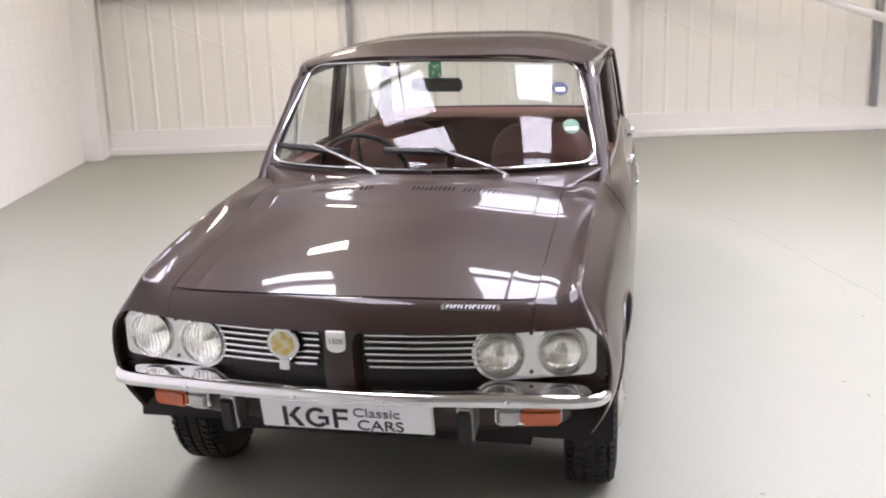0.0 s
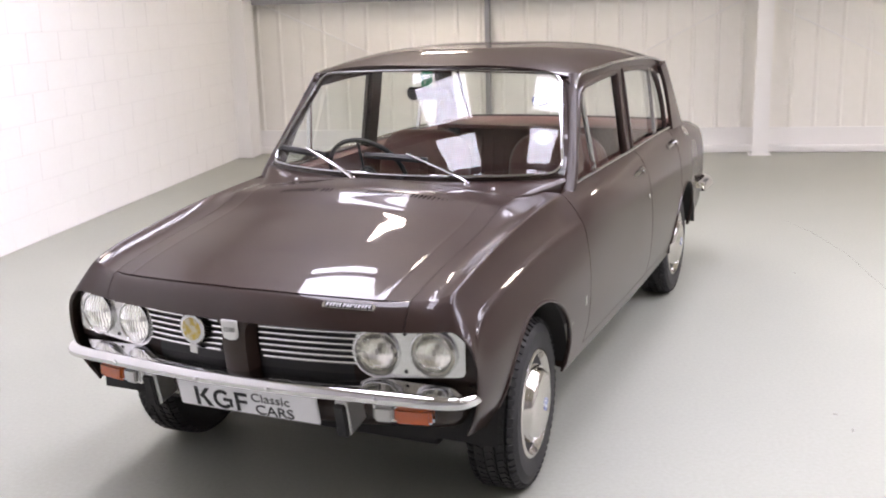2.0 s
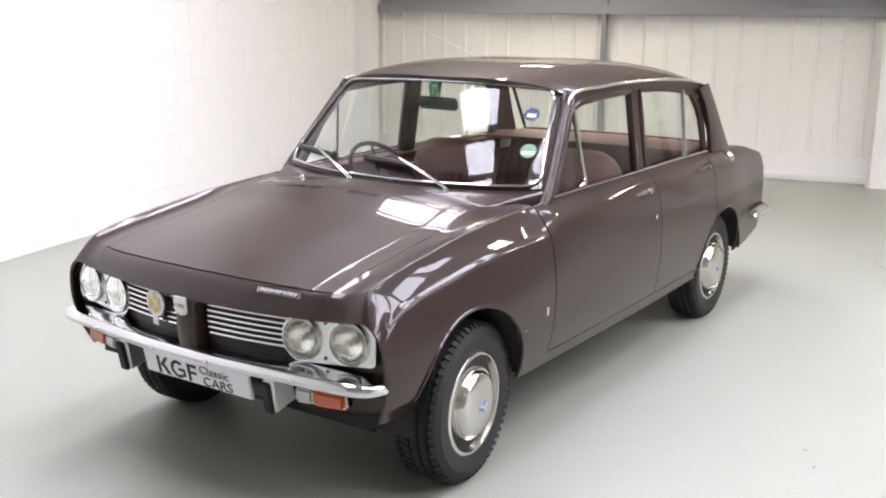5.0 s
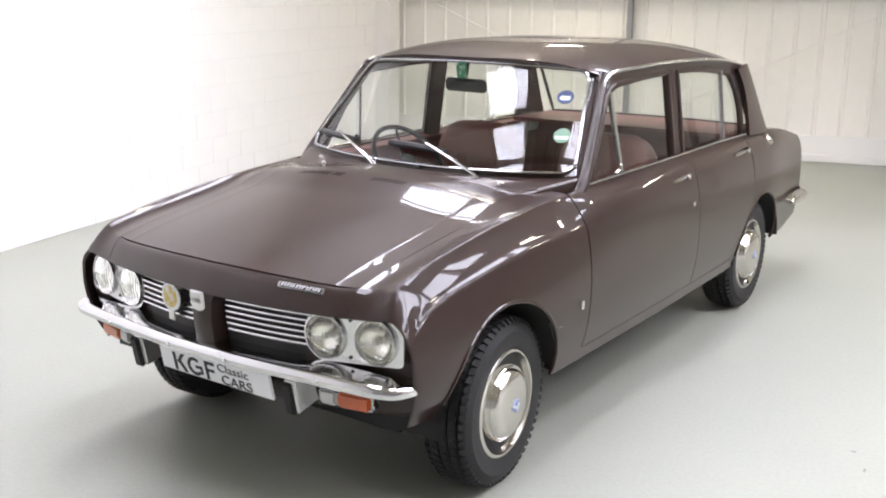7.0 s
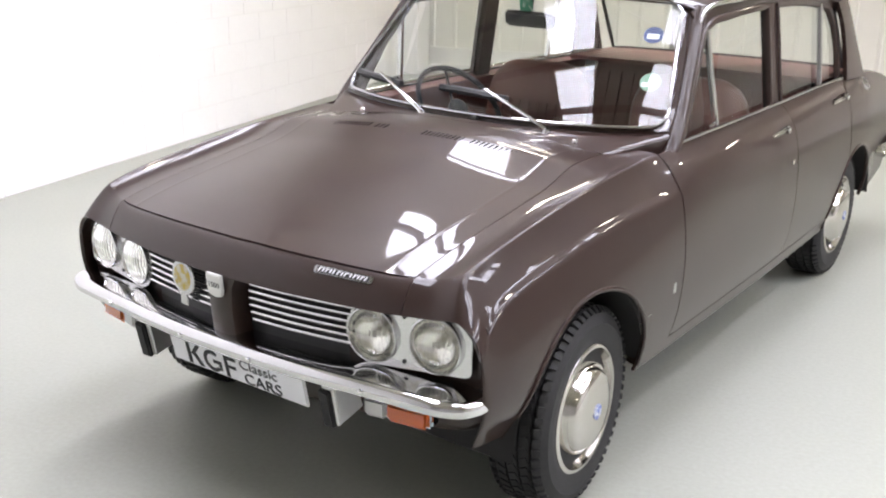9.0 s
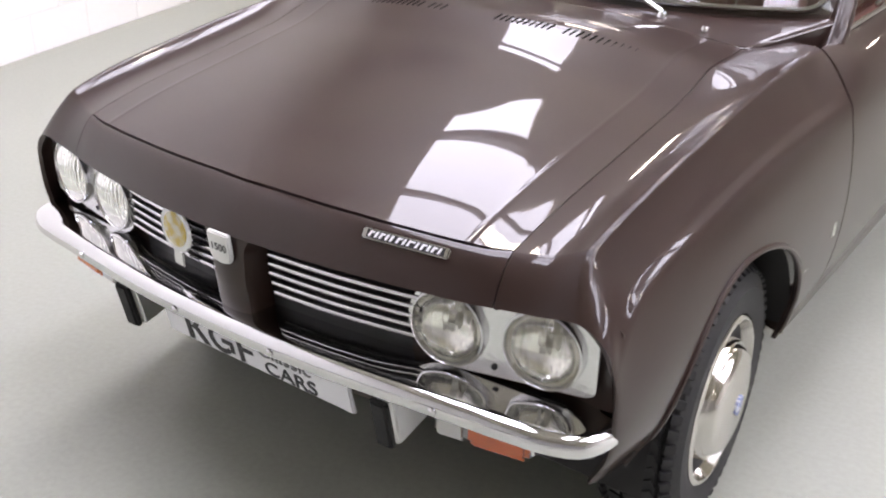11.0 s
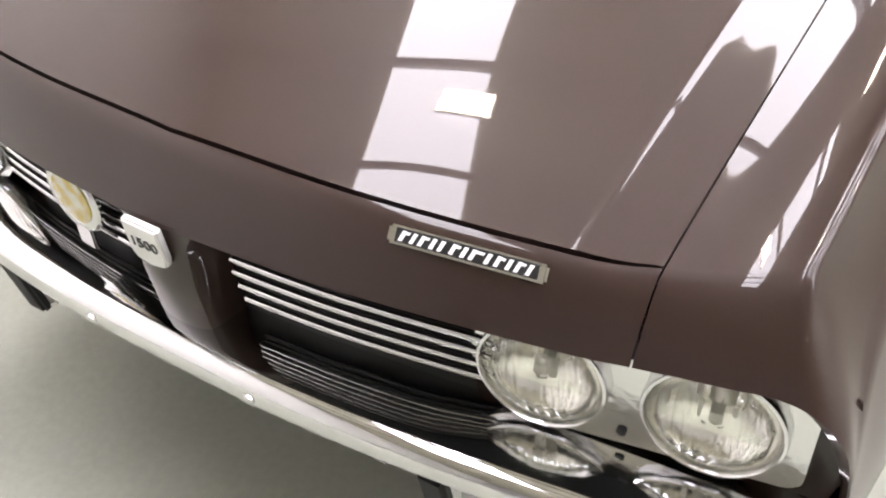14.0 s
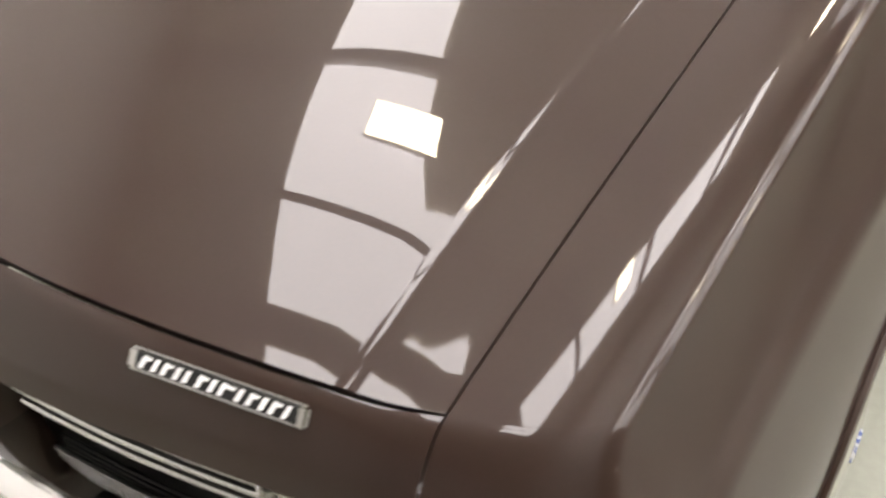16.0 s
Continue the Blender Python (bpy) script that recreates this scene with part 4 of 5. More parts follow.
def lens_mesh(name, r, material, parent, m):
    """A fluted, domed lamp glass facing -y."""
    n, k = 56, 192
    rr = np.linspace(0.02, 1, n)
    a = np.linspace(0, 2 * np.pi, k, endpoint=False)
    R_, A_ = np.meshgrid(rr, a, indexing="ij")
    x, z = r * R_ * np.cos(A_), r * R_ * np.sin(A_)
    d = -0.017 * (1 - R_**2)
    edge = np.clip((1 - R_) * 10, 0, 1)
    row = np.floor(z / r * 2.6 + .35)
    saw = z / r * 2.6 + .35 - row
    rib = (0.0022 * np.abs(np.sin(x / r * (17 + 2 * np.cos(row * 2.1)) + row)) + 0.0005 * saw * np.where(np.abs(x / r) < .75, 1, .4)) * edge
    v = np.stack([x, d - rib, z], -1).reshape(-1, 3)
    idx = np.arange(n * k).reshape(n, k)
    f = [(idx[i, j], idx[i, (j + 1) % k], idx[i + 1, (j + 1) % k], idx[i + 1, j]) for i in range(n - 1) for j in range(k)] + [tuple(idx[0][::-1])]
    v = np.array([m @ Vector(q) for q in v])
    return mesh_ob(name, v, [q[::-1] for q in f], material, parent, "fluted clear headlamp glass", 25)


for sgn in (1, -1):
    flip = Matrix.Scale(sgn, 4, (1, 0, 0))
    # the plate leans back with the plan of the nose
    BM_ = flip @ pose(.573, .134, .662, 0, 0, 8.0)
    ci, co, rl = (-.094, -.005), (.094, .004), .0765
    out = [(ci[0] + .086 * math.cos(q), ci[1] + .086 * math.sin(q)) for q in np.linspace(radians(95), radians(262), 22)]
    out += [(.168 + .026 * math.cos(q), -.050 + .020 * math.sin(q)) for q in np.linspace(radians(-90), 0, 7)]
    out += [(.162 + .032 * math.cos(q), .054 + .032 * math.sin(q)) for q in np.linspace(radians(0), radians(90), 7)]
    holes = [[(c[0] + (rl - .004) * math.cos(q), c[1] + (rl - .004) * math.sin(q)) for q in np.linspace(0, 2 * math.pi, 40, endpoint=False)] for c in (ci, co)]
    bz = plate_with_holes("headlamp_panel", out, holes, .010, PANEL, CAR, BM_)
    tagged(bz, "bright metal panel round twin round headlamps")
    back = [(-.185, .095), (-.185, -.10), (.222, -.10), (.238, -.03), (.225, .06), (.185, .092)]
    big = [[(c[0] + (rl + .003) * math.cos(q), c[1] + (rl + .003) * math.sin(q)) for q in np.linspace(0, 2 * math.pi, 40, endpoint=False)] for c in (ci, co)]
    plate_with_holes("lamp_surround", back, big, .004, PAINT, CAR, BM_ @ pose(0, .024, 0))
    for c in (ci, co):
        L = BM_ @ pose(c[0], -.004, c[1]) @ Matrix.Rotation(radians(90), 4, "Z")
        # the turned parts face -y: their axis x points backwards
        lathe("lamp_rim", [(.012, .0765), (-.004, .0775), (-.010, .0755), (-.011, .0725), (-.006, .0695), (.004, .0690)], RIM, bz, seg=56, m=L, caps=False)
        lathe("reflector", [(-.002, .0695), (.008, .066), (.018, .056), (.026, .040), (.031, .022), (.033, .002)], BOWL, bz, seg=48, m=L, caps=False)
        lathe("bulb_shield", [(.032, .011), (.016, .011), (.012, .009), (.010, .001)], mat_shield, bz, seg=20, m=L)
        lens_mesh("lamp_glass", .0700, LAMP_GLASS, bz, BM_ @ pose(c[0], -.008, c[1]))
    for x, z in ((0.0, .060), (0.0, -.062)):
        lathe("screw", [(0, .006), (-.002, .006), (-.003, .004), (-.003, .0005)], BLACK, bz, seg=12, m=BM_ @ pose(x, -.001, z) @ Matrix.Rotation(radians(90), 4, "Z"))

# ---- badges ----
def on_nose(v, r):
    a, b, c = nose(np.array(r), np.array(v)), nose(np.array(r), np.array(v + .05)), nose(np.array(r + .02), np.array(v))
    x = Vector(b - a).normalized()
    y = Vector(c - a)
    z = x.cross(y).normalized()
    y = z.cross(x).normalized()
    return Matrix(((x.x, y.x, z.x, a[0]), (x.y, y.y, z.y, a[1]), (x.z, y.z, z.z, a[2]), (0, 0, 0, 1)))


NB = on_nose(1.54, .64) @ Matrix.Scale(1.06, 4, (1, 0, 0))
nb = box("name_badge", (-.083, -.0105, -.002), (.083, .0105, .005), CHROME, CAR, "chrome name badge with a black inlay", 0.003, NB)
box("inlay", (-.074, -.0078, .0035), (.074, .0078, .0056), BLACK, nb, "", 0.0, NB)
sk = .004
LET = []
for n in range(7):
    x0 = -.0705 + n * .0206
    w = .016 if n != 2 else .0045
    if n > 2:
        x0 -= .0085
    if n == 4:
        w = .020
    if n > 4:
        x0 += .005
    LET.append((x0, -.006, x0 + .0042, .0058, sk))
    if n != 2:
        LET.append((x0 + w - .0042, -.006, x0 + w, .0058, sk))
        LET.append((x0 + .005, .002, x0 + w - .005, .0052, sk * .3))
for st_ in LET:
    strokes("name_stroke", [st_], NB @ pose(0, 0, .0056), PLATE, nb)
# shield badge on the grille pillar
SM = pose(0, .006, .711, 6)
bm = bmesh.new()
o = [(-.030, .034), (.030, .034), (.030, -.018), (.024, -.030), (0, -.036), (-.024, -.030), (-.030, -.018)]
f = bm.faces.new([bm.verts.new((x, -.004, z)) for x, z in o])
e = bmesh.ops.extrude_face_region(bm, geom=[f])
bmesh.ops.translate(bm, vec=(0, .012, 0), verts=[v for v in e["geom"] if isinstance(v, bmesh.types.BMVert)])
bmesh.ops.bevel(bm, geom=bm.edges[:], offset=.003, segments=2, affect="EDGES")
bmesh.ops.transform(bm, matrix=SM, verts=bm.verts)
sh = part("shield_badge", bm, mat("badge_white", (.72, .72, .70), .25, .2, coat=1.0), CAR, "small white shield badge with black figures")
text("figures", "1500", .023, SM @ pose(0, -.0045, .002, 90), INK, sh, .0006, wide=1.0)
# round club badge on the grille
GM = pose(-.183, .050, .684, 0, 0, -6) @ Matrix.Rotation(radians(90), 4, "Z") @ Matrix.Scale(1.15, 4)
cb = lathe("club_badge", [(.004, .046), (-.001, .047), (-.004, .044), (-.004, .001)], CHROME, CAR, "round yellow and silver club badge on the grille", seg=40, m=GM)
lathe("yellow_disc", [(-.003, .034), (-.0052, .034), (-.006, .030), (-.006, .001)], mat("yellow_enamel", (.50, .36, .07), .25, coat=1.0, vary=((40,), (.55, .50, .32), .42, .58)), cb, "yellow enamel disc", seg=36, m=GM)
box("stem", (-.018, -.003, -.085), (.018, .004, -.03), CHROME, cb, "", 0.003, pose(-.183, .050, .684, 0, 0, -6))
box("crest", (-.026, -.004, .035), (.026, .004, .056), STEEL, cb, "", 0.003, pose(-.183, .050, .684, 0, 0, -6))

# ---- side fittings ----
for sgn in (1, -1):
    for yy, zz, vv_ in ((2.13, .893, 5.9), (2.925, .913, 5.9)):
        p = skin(np.array(yy), np.array(vv_))
        hx = p[0]
        hm = pose(sgn * (hx + .004), yy, zz, 0, 0, 0)
        hd = box("door_handle", (-.010 if sgn > 0 else -.030, -.100, -.009), (.030 if sgn > 0 else .010, .100, .009), CHROME, CAR, "chrome pull door handle", 0.008, hm @ pose(0, 0, 0, 3))
        lathe("push_button", [(.0, .012), (.012, .012), (.014, .009), (.014, .0005)], CHROME, hd, seg=18, m=hm @ pose(sgn * .022, .06, .0) @ (Matrix.Rotation(0 if sgn > 0 else math.pi, 4, "Z")))
    p = skin(np.array(2.235), np.array(7.6))
    lathe("door_lock", [(.0, .011), (.004, .011), (.006, .008), (.006, .0005)], CHROME, CAR, "round chrome key lock", seg=18, m=pose(sgn * (p[0] + .002), 2.215, .768) @ Matrix.Rotation(0 if sgn > 0 else math.pi, 4, "Z"))
    p = skin(np.array(1.255), np.array(8.7))
    sb = box("wing_badge", (-.002, -.011, -.019), (.004, .011, .019), STEEL, CAR, "small square metal wing badge", 0.002, pose(sgn * (p[0] + .001), 1.172, .562))
    box("wing_marker", (-.002, -.016, -.004), (.004, .016, .004), STEEL, CAR, "", 0.002, pose(sgn * (skin(np.array(1.015), np.array(9.0))[0] + .002), 1.015, .52))
p = skin(np.array(3.385), np.array(5.5))
lathe("fuel_cap", [(0, .036), (.012, .035), (.018, .030), (.020, .010), (.022, .0005)], CHROME, CAR, "round chrome fuel filler cap", seg=30, m=pose(p[0] - .002, 3.425, .912, 0, -35, 0))
# rear bumper
rb = smooth(((.0, 4.20), (.40, 4.19), (.66, 4.165), (.745, 4.13), (.785, 4.05), (.792, 3.92), (.790, 3.74)), 30)
path = np.concatenate([rb[::-1] * np.array((-1, 1)), rb[1:]])
tn = np.gradient(path, axis=0)
tn /= np.linalg.norm(tn, axis=1, keepdims=True)
nr = np.stack([-tn[:, 1], tn[:, 0]], -1)
if nr[len(nr) // 2, 1] < 0:
    nr = -nr
dist = np.r_[0, np.cumsum(np.hypot(*np.diff(path, axis=0).T))]
tip = np.clip(np.minimum(dist, dist[-1] - dist) / .05, 0, 1) ** .5
g = np.array([np.concatenate([path + nr * o, (.515 + (z - .515) * (.3 + .7 * tip))[:, None]], 1) for o, z in ((-.03, .500), (.0, .498), (.008, .512), (.0, .530), (-.014, .541), (-.045, .548))])
sheet("rear_bumper", g, CHROME, CAR, "chrome rear bumper", thick=.003, flip=True)

# bonnet vents and washer jets
for x0, x1 in ((-.352, -.185), (-.168, -.112), (.034, .200), (.226, .418)):
    n = int((x1 - x0) / .0165)
    for i in range(n):
        x = x0 + (i + .5) * (x1 - x0) / n
        v = np.interp(abs(x), (0, .25, .5), (0, 1, 2))
        zf, zb = (bonnet_pt(np.array((yy - SEAM_Y(v) - .003) / (1.109 - SEAM_Y(v))), np.array(v))[2] for yy in (.895, .925))
        # no opening is cut: a dull black block stands for the shade in each slot
        box("vent_slot", (-.0036, -.014, -.004), (.0036, .014, .0010), VENT, CAR, "", 0.0012, pose(x, .910, (zf + zb) / 2, math.degrees(math.atan2(zb - zf, .03)), 0, -16), seg=1)
for x in (-.43, .47):
    z = skin(np.array(1.135), np.array(1.8))[2] + .004
    lathe("washer_jet", [(0, .009), (.008, .009), (.012, .006), (.013, .0005)], CHROME, CAR, "chrome washer jet", seg=16, m=pose(x, 1.14, z) @ Matrix.Rotation(radians(-90), 4, "Y"))


# ---- wipers ----
def wiper(px, bx0, bx1, ba0, ba1, ax, aa):
    piv = np.array((px, 1.165, .992))
    lathe("wiper_spindle", [(-.02, .014), (.012, .013), (.016, .010), (.017, .0005)], CHROME, CAR, "chrome wiper spindle", seg=18, m=Matrix.Translation(piv) @ Matrix.Rotation(radians(-70), 4, "Y") @ pose(0, 0, 0))
    tgt = ws_pt(ax, aa) + np.array((0, -.030, .022))
    arm = bar("wiper_arm", spline((0, .25, .7, 1), np.array([piv + np.array((0, 0, .014)), piv * .78 + tgt * .22 + np.array((0, -.008, .018)), piv * .3 + tgt * .7 + np.array((0, -.004, .008)), tgt]))(np.linspace(0, 1, 16)), np.linspace(.010, .006, 16), CHROME, CAR, "bright metal wiper arm", sides=8, flat=.7)
    t = np.linspace(0, 1, 14)
    b = ws_pt(bx0 + (bx1 - bx0) * t, ba0 + (ba1 - ba0) * t) + np.array((0, -.012, .010))
    bar("wiper_blade", b, .013, BLACK, arm, "black rubber wiper blade", sides=6)
    bar("blade_holder", b[2:-2] + np.array((0, -.012, .008)) * (1 - (2 * t[2:-2, None] - 1) ** 2), .019, BLACK, arm, sides=6, flat=.6)


wiper(-.177, -.95, -.52, .15, .14, -.70, .175)
wiper(.345, -.24, .20, .165, .14, .07, .175)

# ---- inside the car ----
def cushion(name, lo, hi, parent, m, r=.05, material=None, label=""):
    return box(name, lo, hi, material or VINYL, parent, label, r, m, seg=4)


def padded(name, w, z0, z1, thick, rad, material, parent, m):
    """A cushion with broad round corners and a soft edge."""
    out = []
    for cx, cz, a0 in ((w - rad, z1 - rad, 0), (-w + rad, z1 - rad, 90), (-w + .05, z0 + .05, 180), (w - .05, z0 + .05, 270)):
        rr = rad if a0 < 180 else .05
        out += [(cx + rr * math.cos(radians(a0 + d)), cz + rr * math.sin(radians(a0 + d))) for d in range(0, 91, 10)]
    out = np.array(out)
    mid = np.array((0, (z0 + z1) / 2))
    rings = [(-1.0, .0), (-1.0, .62), (-.97, .78), (-.82, .91), (-.45, .985), (0, 1), (.45, .985), (.82, .91), (.97, .78), (1.0, .62), (1.0, .0)]
    g = np.array([[m @ Vector((*((p - mid) * k + mid)[:1], y * thick, ((p - mid) * k + mid)[1])) for p in np.concatenate([out, out[:1]])] for y, k in rings])
    return sheet(name, g, material, parent, flip=True)


for sgn in (1, -1):
    x = sgn * .36
    M = pose(x, 1.76, .0)
    seat = cushion("front_seat", (-.24, -.05, .30), (.24, .46, .47), CAR, M, .06, SEAT, label="brown vinyl front seat")
    BK = pose(x, 2.16, .46, -12)
    padded("backrest", .245, -.02, .60, .085, .15, SEAT, seat, BK)
    for i in range(7):
        box("pleat", (-.017, -.094, .06), (.017, -.080, .42), SEAT, seat, "", .007, BK @ pose((i - 3) * .046, 0, 0))
bench = cushion("rear_bench", (-.62, -.0, .30), (.62, .50, .48), CAR, pose(0, 2.56, 0), .07, label="brown vinyl rear bench seat")
cushion("backrest", (-.62, -.07, .0), (.62, .07, .52), bench, pose(0, 3.02, .44, -14), .06)
for i in range(16):
    box("pleat", (-.016, -.078, .05), (.016, -.064, .47), VINYL, bench, "", .007, pose((i - 7.5) * .07, 3.02, .44, -14))
box("dashboard", (-.66, 1.30, .68), (.66, 1.52, .945), DASH, CAR, "black padded dashboard", .04, seg=4)
S, T = np.meshgrid(np.linspace(1.235, 1.5, 10), np.linspace(-1, 1, 21), indexing="ij")
g = np.stack([T * (.66 - .0 * S), np.maximum(S, 1.24 + .115 * T**2 + 0 * S), .962 - .02 * (S - 1.235) / .26 + 0 * T], -1)
sheet("dash_top", g, DASH, CAR, "black dashboard top", thick=.02, flip=True)
SW = pose(-.36, 1.62, .925, -62)
a = np.linspace(0, 2 * np.pi, 48, endpoint=False)
sw = bar("steering_wheel", np.array([SW @ Vector((.195 * math.cos(q), .195 * math.sin(q), 0)) for q in a]), .011, BLACK, CAR, "thin-rimmed black steering wheel", sides=10, closed=True)
for q in (20, 160, 270):
    bar("spoke", np.array([SW @ Vector((r * math.cos(radians(q)), r * math.sin(radians(q)), -.03 * (1 - r / .2))) for r in np.linspace(.02, .19, 6)]), .008, STEEL, sw, sides=8, flat=.5)
lathe("horn_push", [(-.04, .03), (.0, .045), (.015, .035), (.02, .001)], BLACK, sw, seg=24, m=SW @ Matrix.Rotation(radians(-90), 4, "Y"))
bar("column", np.array([SW @ Vector((0, 0, -.35)), SW @ Vector((0, 0, -.02))]), .025, BLACK, sw)
mr = box("rear_view_mirror", (-.115, -.012, -.03), (.115, .012, .03), BLACK, CAR, "black interior mirror", .011, pose(-.015, 1.585, 1.303, 8, 0, -4), seg=3)
bar("mirror_stem", np.array([(-.015, 1.585, 1.33), (-.015, 1.60, 1.40)]), .008, BLACK, mr, sides=8)
box("hanging_tag", (-.028, -.003, -.034), (.028, .003, .034), mat("tag_green", (.03, .22, .12), .5, vary=((60,), (.5, .6, .5), .55, .6)), CAR, "small green card tag behind the screen", .002, pose(-.012, 1.550, 1.37, 10))


def sticker(name, t, a, r, material, label, sx=1.0):
    p = ws_pt(t, a) + np.array((0, .006, -.004))
    px = Vector(ws_pt(t + .02, a) - ws_pt(t - .02, a)).normalized()
    py = Vector(ws_pt(t, a + .02) - ws_pt(t, a - .02)).normalized()
    pz = px.cross(py)
    M = Matrix(((px.x, py.x, pz.x, p[0]), (px.y, py.y, pz.y, p[1]), (px.z, py.z, pz.z, p[2]), (0, 0, 0, 1)))
    bm = bmesh.new()
    bmesh.ops.create_cone(bm, cap_ends=True, segments=36, radius1=r, radius2=r, depth=.001)
    bmesh.ops.scale(bm, vec=(sx, 1, 1), verts=bm.verts)
    bmesh.ops.transform(bm, matrix=M, verts=bm.verts)
    return part(name, bm, material, CAR, label), M


STK = mat("sticker_paper", (.75, .78, .8), .5)
BLUE = mat("sticker_blue", (.03, .05, .15), .4)
st, M = sticker("screen_sticker", .85, .72, .034, BLUE, "round white and blue paper disc inside the screen")
box("header_bar", (-.020, -.016, -.0016), (.020, .004, .0012), STK, st, "", 0, M)
st, M = sticker("tax_disc", .885, .36, .034, mat("disc_paper", (.22, .36, .27), .5), "pale green paper licence disc inside the screen")
box("disc_bar", (-.027, -.018, -.0014), (.027, -.002, .0012), STK, st, "", 0, M)

# ---- wheels ----
def wheel(x, y, sgn, steer=0.0):
    m = pose(sgn * x, y, 0.2915, 0, 0, steer + (0 if sgn > 0 else 180)) @ Matrix.Scale(1.012, 4)
    w = lathe("wheel", [(-.07, .165), (.02, .168), (.036, .172), (.038, .165), (.030, .150), (.028, .05), (.028, .001)], mat_steel_dark, CAR, "steel road wheel with a chrome trim", seg=40)
    w.matrix_basis = m
    ty = lathe("tyre", [(-.066, .170), (-.076, .185), (-.083, .215), (-.083, .245), (-.074, .270), (-.066, .278), (-.060, .281), (-.0595, .276), (-.050, .276), (-.0495, .286), (-.022, .288), (-.0215, .280), (-.016, .280), (-.0155, .288),
                     (.0155, .288), (.016, .280), (.0215, .280), (.022, .288), (.0495, .286), (.050, .276), (.0595, .276), (.060, .281), (.066, .278), (.074, .270), (.083, .245), (.0845, .243), (.0835, .236), (.083, .215), (.078, .188), (.072, .178), (.060, .171)], RUBBER, w, "black rubber tyre with moulded tread", seg=72, sharp=30)
    # shoulder tread blocks
    bm = bmesh.new()
    n = 60
    for side in (-1, 1):
        for i in range(n):
            q = 2 * math.pi * (i + (.5 if side > 0 else 0)) / n
            M = Matrix.Rotation(q, 4, "X") @ pose(side * .0665, 0, .2785, 0, side * 38, 0)
            r = bmesh.ops.create_cube(bm, size=1)
            bmesh.ops.transform(bm, matrix=M @ Matrix.Diagonal((.022, .0165, .012, 1)), verts=r["verts"])
            for xx in (.036, .0):
                M2 = Matrix.Rotation(q, 4, "X") @ pose(side * xx if xx else 0, 0, .2865, 0, 0, side * 25)
                if xx == 0 and side < 0:
                    continue
                r = bmesh.ops.create_cube(bm, size=1)
                bmesh.ops.transform(bm, matrix=M2 @ Matrix.Diagonal((.024, .020, .009, 1)), verts=r["verts"])
    part("tread", bm, RUBBER, ty, smooth=False)
    tr = lathe("wheel_trim", [(.035, .180), (.066, .184), (.079, .186), (.084, .180), (.083, .174), (.066, .168), (.051, .162), (.049, .140), (.060, .134), (.079, .131), (.083, .127), (.0815, .122), (.094, .1155), (.104, .104), (.109, .085), (.112, .05), (.113, .03), (.113, .001)], TRIM, w, "polished domed wheel trim", seg=64, sharp=50)
    lathe("emblem", [(.112, .023), (.116, .0225), (.117, .019), (.117, .001)], mat_emblem, tr, "blue and silver centre emblem", seg=28)
    for grp in range(4):
        for k in (-1, 0, 1):
            q = radians(90 * grp + 45 + k * 13)
            M = Matrix.Rotation(q, 4, "X") @ pose(.0505, 0, .151, 0, 0, 0)
            box("slot", (-.004, -.0145, -.009), (.004, .0145, .009), BLACK, tr, "", .003, M, seg=1)
    lathe("brake_drum", [(-.09, .12), (-.05, .12), (-.05, .001)], UNDER, w, seg=24)
    return w


mat_steel_dark = mat("wheel_paint", (.25, .25, .25), .4, .5)
mat_emblem = mat("emblem_blue", (.05, .10, .35), .3, coat=1.0, vary=((90,), (.6, .62, .66), .5, .56))
for sgn in (1, -1):
    wheel(0.672, 0.678, sgn, 4.0)
    wheel(0.626, 3.222, sgn)
    # dark inner arches
    for (c, z, r), xo in ((ARCH_F, .812), (ARCH_R, .775)):
        a = np.linspace(.07, math.pi + .04, 24)
        g = np.array([[(sgn * x, c + (r + .006) * math.cos(q), z + (r + .006) * math.sin(q)) for q in a] for x in (xo, .45)])
        sheet("inner_arch", g, UNDER, CAR, flip=sgn < 0)
        edge = []
        for q in np.linspace(.02, math.pi - .12, 30):
            yy, zz = c + r * math.cos(q), z + r * math.sin(q)
            edge.append(skin(np.array(yy), np.array(find_v(lambda v, yy=yy: skin(np.full_like(v, yy), v), lambda y_, zz=zz: zz))) * np.array((sgn, 1, 1)))
        bar("arch_lip", np.array(edge), .007, PAINT, CAR, sides=8)
        disc = [(sgn * .45, c + (r + .006) * math.cos(q), z + (r + .006) * math.sin(q)) for q in a]
        mesh_ob("arch_wall", disc, [tuple(range(len(disc)))], UNDER, CAR)

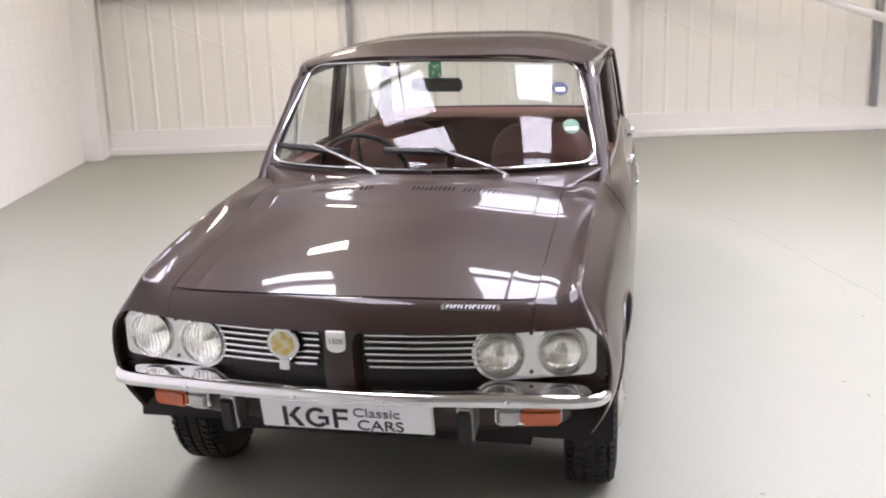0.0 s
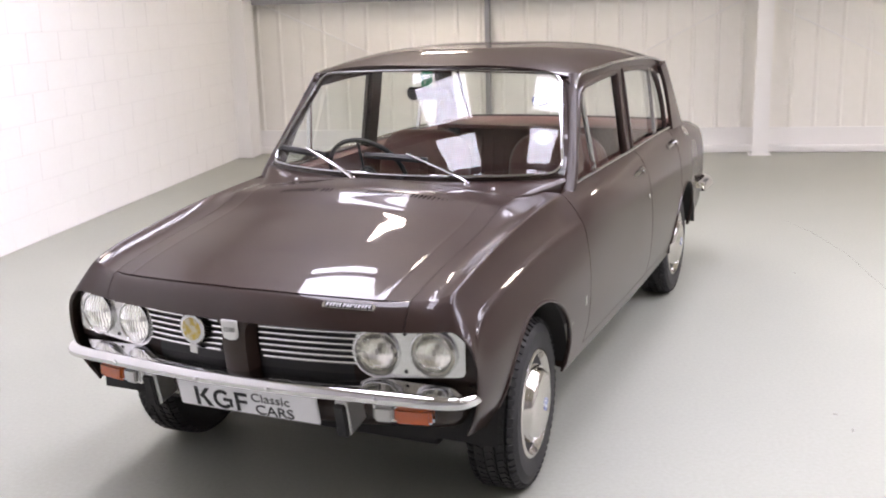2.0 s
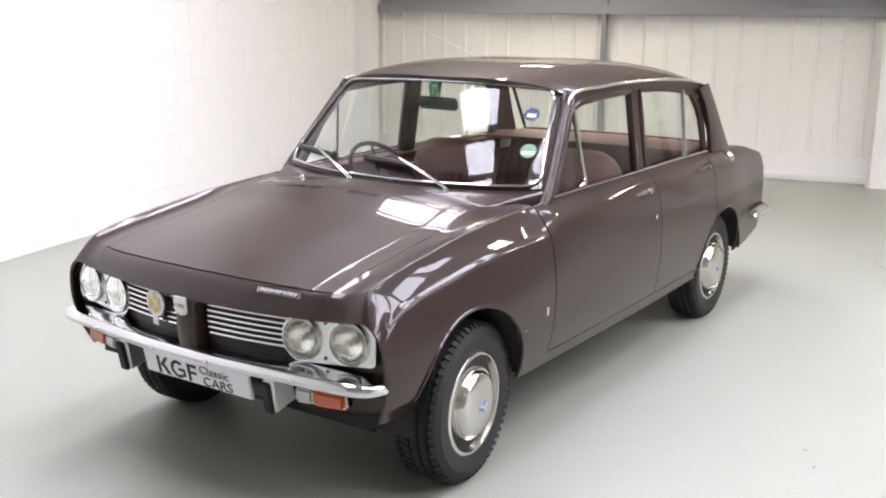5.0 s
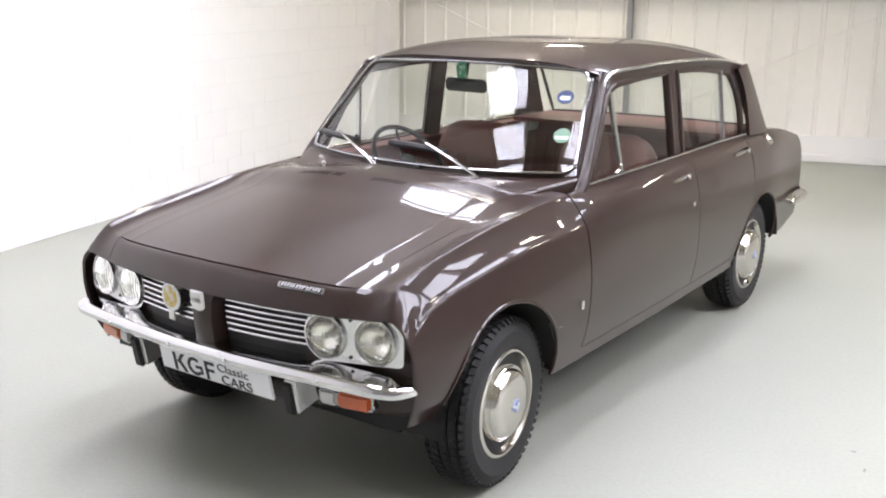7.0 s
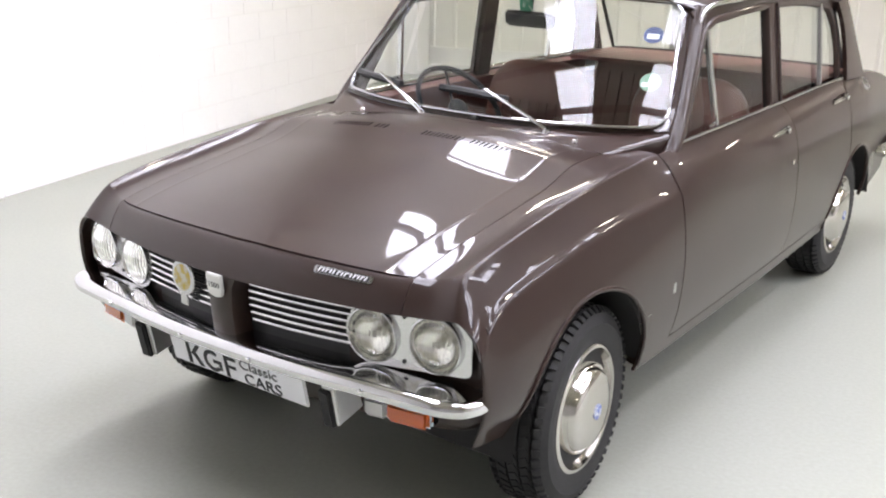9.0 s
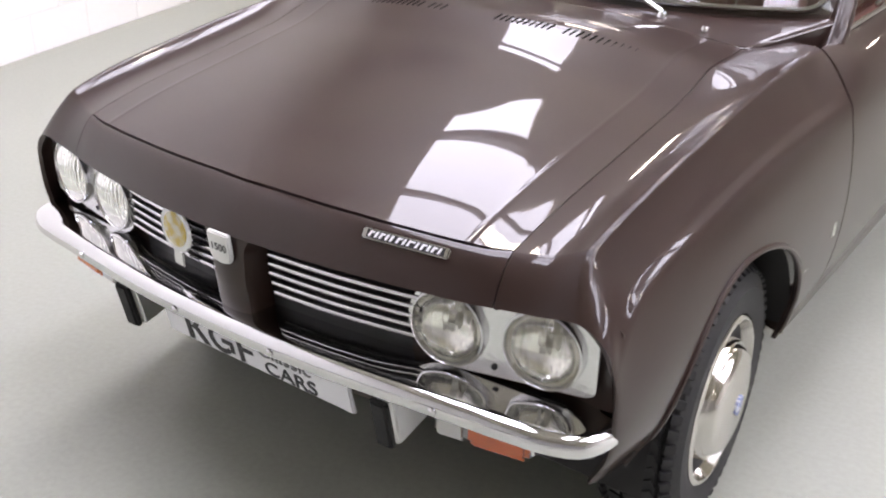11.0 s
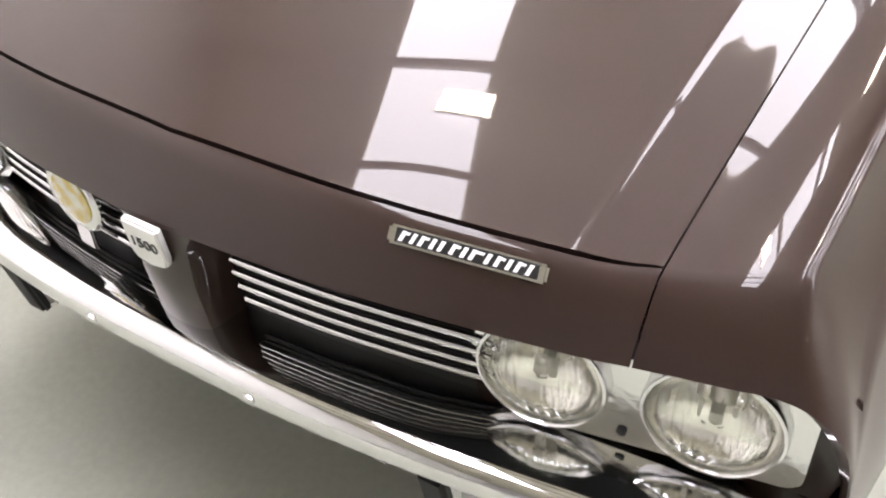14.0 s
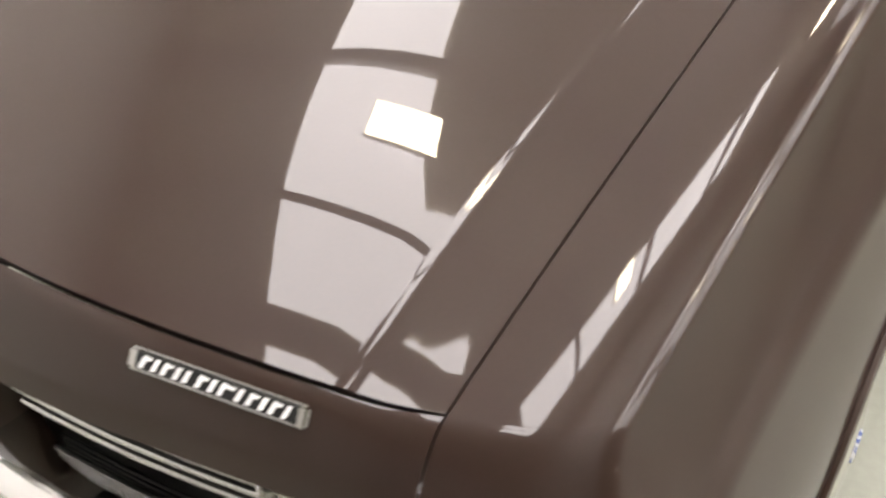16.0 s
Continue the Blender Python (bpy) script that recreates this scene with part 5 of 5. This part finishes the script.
# true proportions of the body: it narrows a little towards the nose
TRUE_Y = spline((-.2, 0, .165, 1.165, 1.64, 2.25, 3.155, 4.3), (-.186, .010, .157, 1.112, 1.605, 2.19, 3.12, 4.305))
for ob in CAR.children_recursive:
    top = ob.parent if ob.parent.name.split(".")[0] in ("wheel", "tyre", "wheel_trim") else ob
    if top.name.split(".")[0] in ("wheel", "tyre", "wheel_trim") or ob.get("placed"):
        continue
    for me_v in ob.data.vertices:
        x, y, z = me_v.co
        me_v.co = (x * np.interp(y, (.2, 1.2, 2.1), (.942, .955, .968)), float(TRUE_Y(y)), z * np.interp(y, (.2, 1.2, 2.1), (.953, .96, .97)))
    ob.data.update()

# scuffs and specks on the floor
rnd = random.Random(11)
bm = bmesh.new()
for i in range(46):
    x, y = rnd.uniform(-1.5, 5.5), rnd.uniform(-2.6, 5.0)
    if -1.0 < x < 1.0 and -.1 < y < 4.4:
        continue
    q, ln, wd = rnd.uniform(0, math.pi), rnd.choice((.008, .012, .018)), rnd.uniform(.004, .009)
    c, s = math.cos(q), math.sin(q)
    bm.faces.new([bm.verts.new((x + c * u * ln - s * v * wd, y + s * u * ln + c * v * wd, .0012)) for u, v in ((-1, -.3), (-.4, -1), (.7, -.8), (1, .2), (.3, 1), (-.6, .7))])
scuffs = part("floor_scuffs", bm, mat("scuff_grey", (.20, .195, .18), .6), None, smooth=False)
tagged(scuffs, "small grey scuffs and specks on the painted floor", "scuffs", kind="stuff")

# fine cracks in the floor paint
bm = bmesh.new()
for run in (((1.05, 5.4), (1.3, 5.0), (1.55, 4.45), (1.65, 4.13), (1.82, 3.6), (1.98, 3.12), (2.2, 2.45)),):
    for (x0, y0), (x1, y1) in zip(run, run[1:]):
        n = max(2, int(math.hypot(x1 - x0, y1 - y0) / .12))
        pts = [(x0 + (x1 - x0) * i / n + rnd.uniform(-.004, .004), y0 + (y1 - y0) * i / n + rnd.uniform(-.004, .004)) for i in range(n + 1)]
        q = math.atan2(y1 - y0, x1 - x0)
        dx, dy = -math.sin(q), math.cos(q)
        for (ax, ay), (bx, by) in zip(pts, pts[1:]):
            w0 = rnd.uniform(.0008, .0020)
            bm.faces.new([bm.verts.new((px + dx * k, py + dy * k, .0012)) for px, py, k in ((ax, ay, -w0), (bx, by, -w0), (bx, by, w0), (ax, ay, w0))])
crack = part("floor_crack", bm, mat("crack_grey", (.17, .168, .15), .8), None, smooth=False)
tagged(crack, "fine dark crack lines in the painted floor", "floor crack", kind="structure")
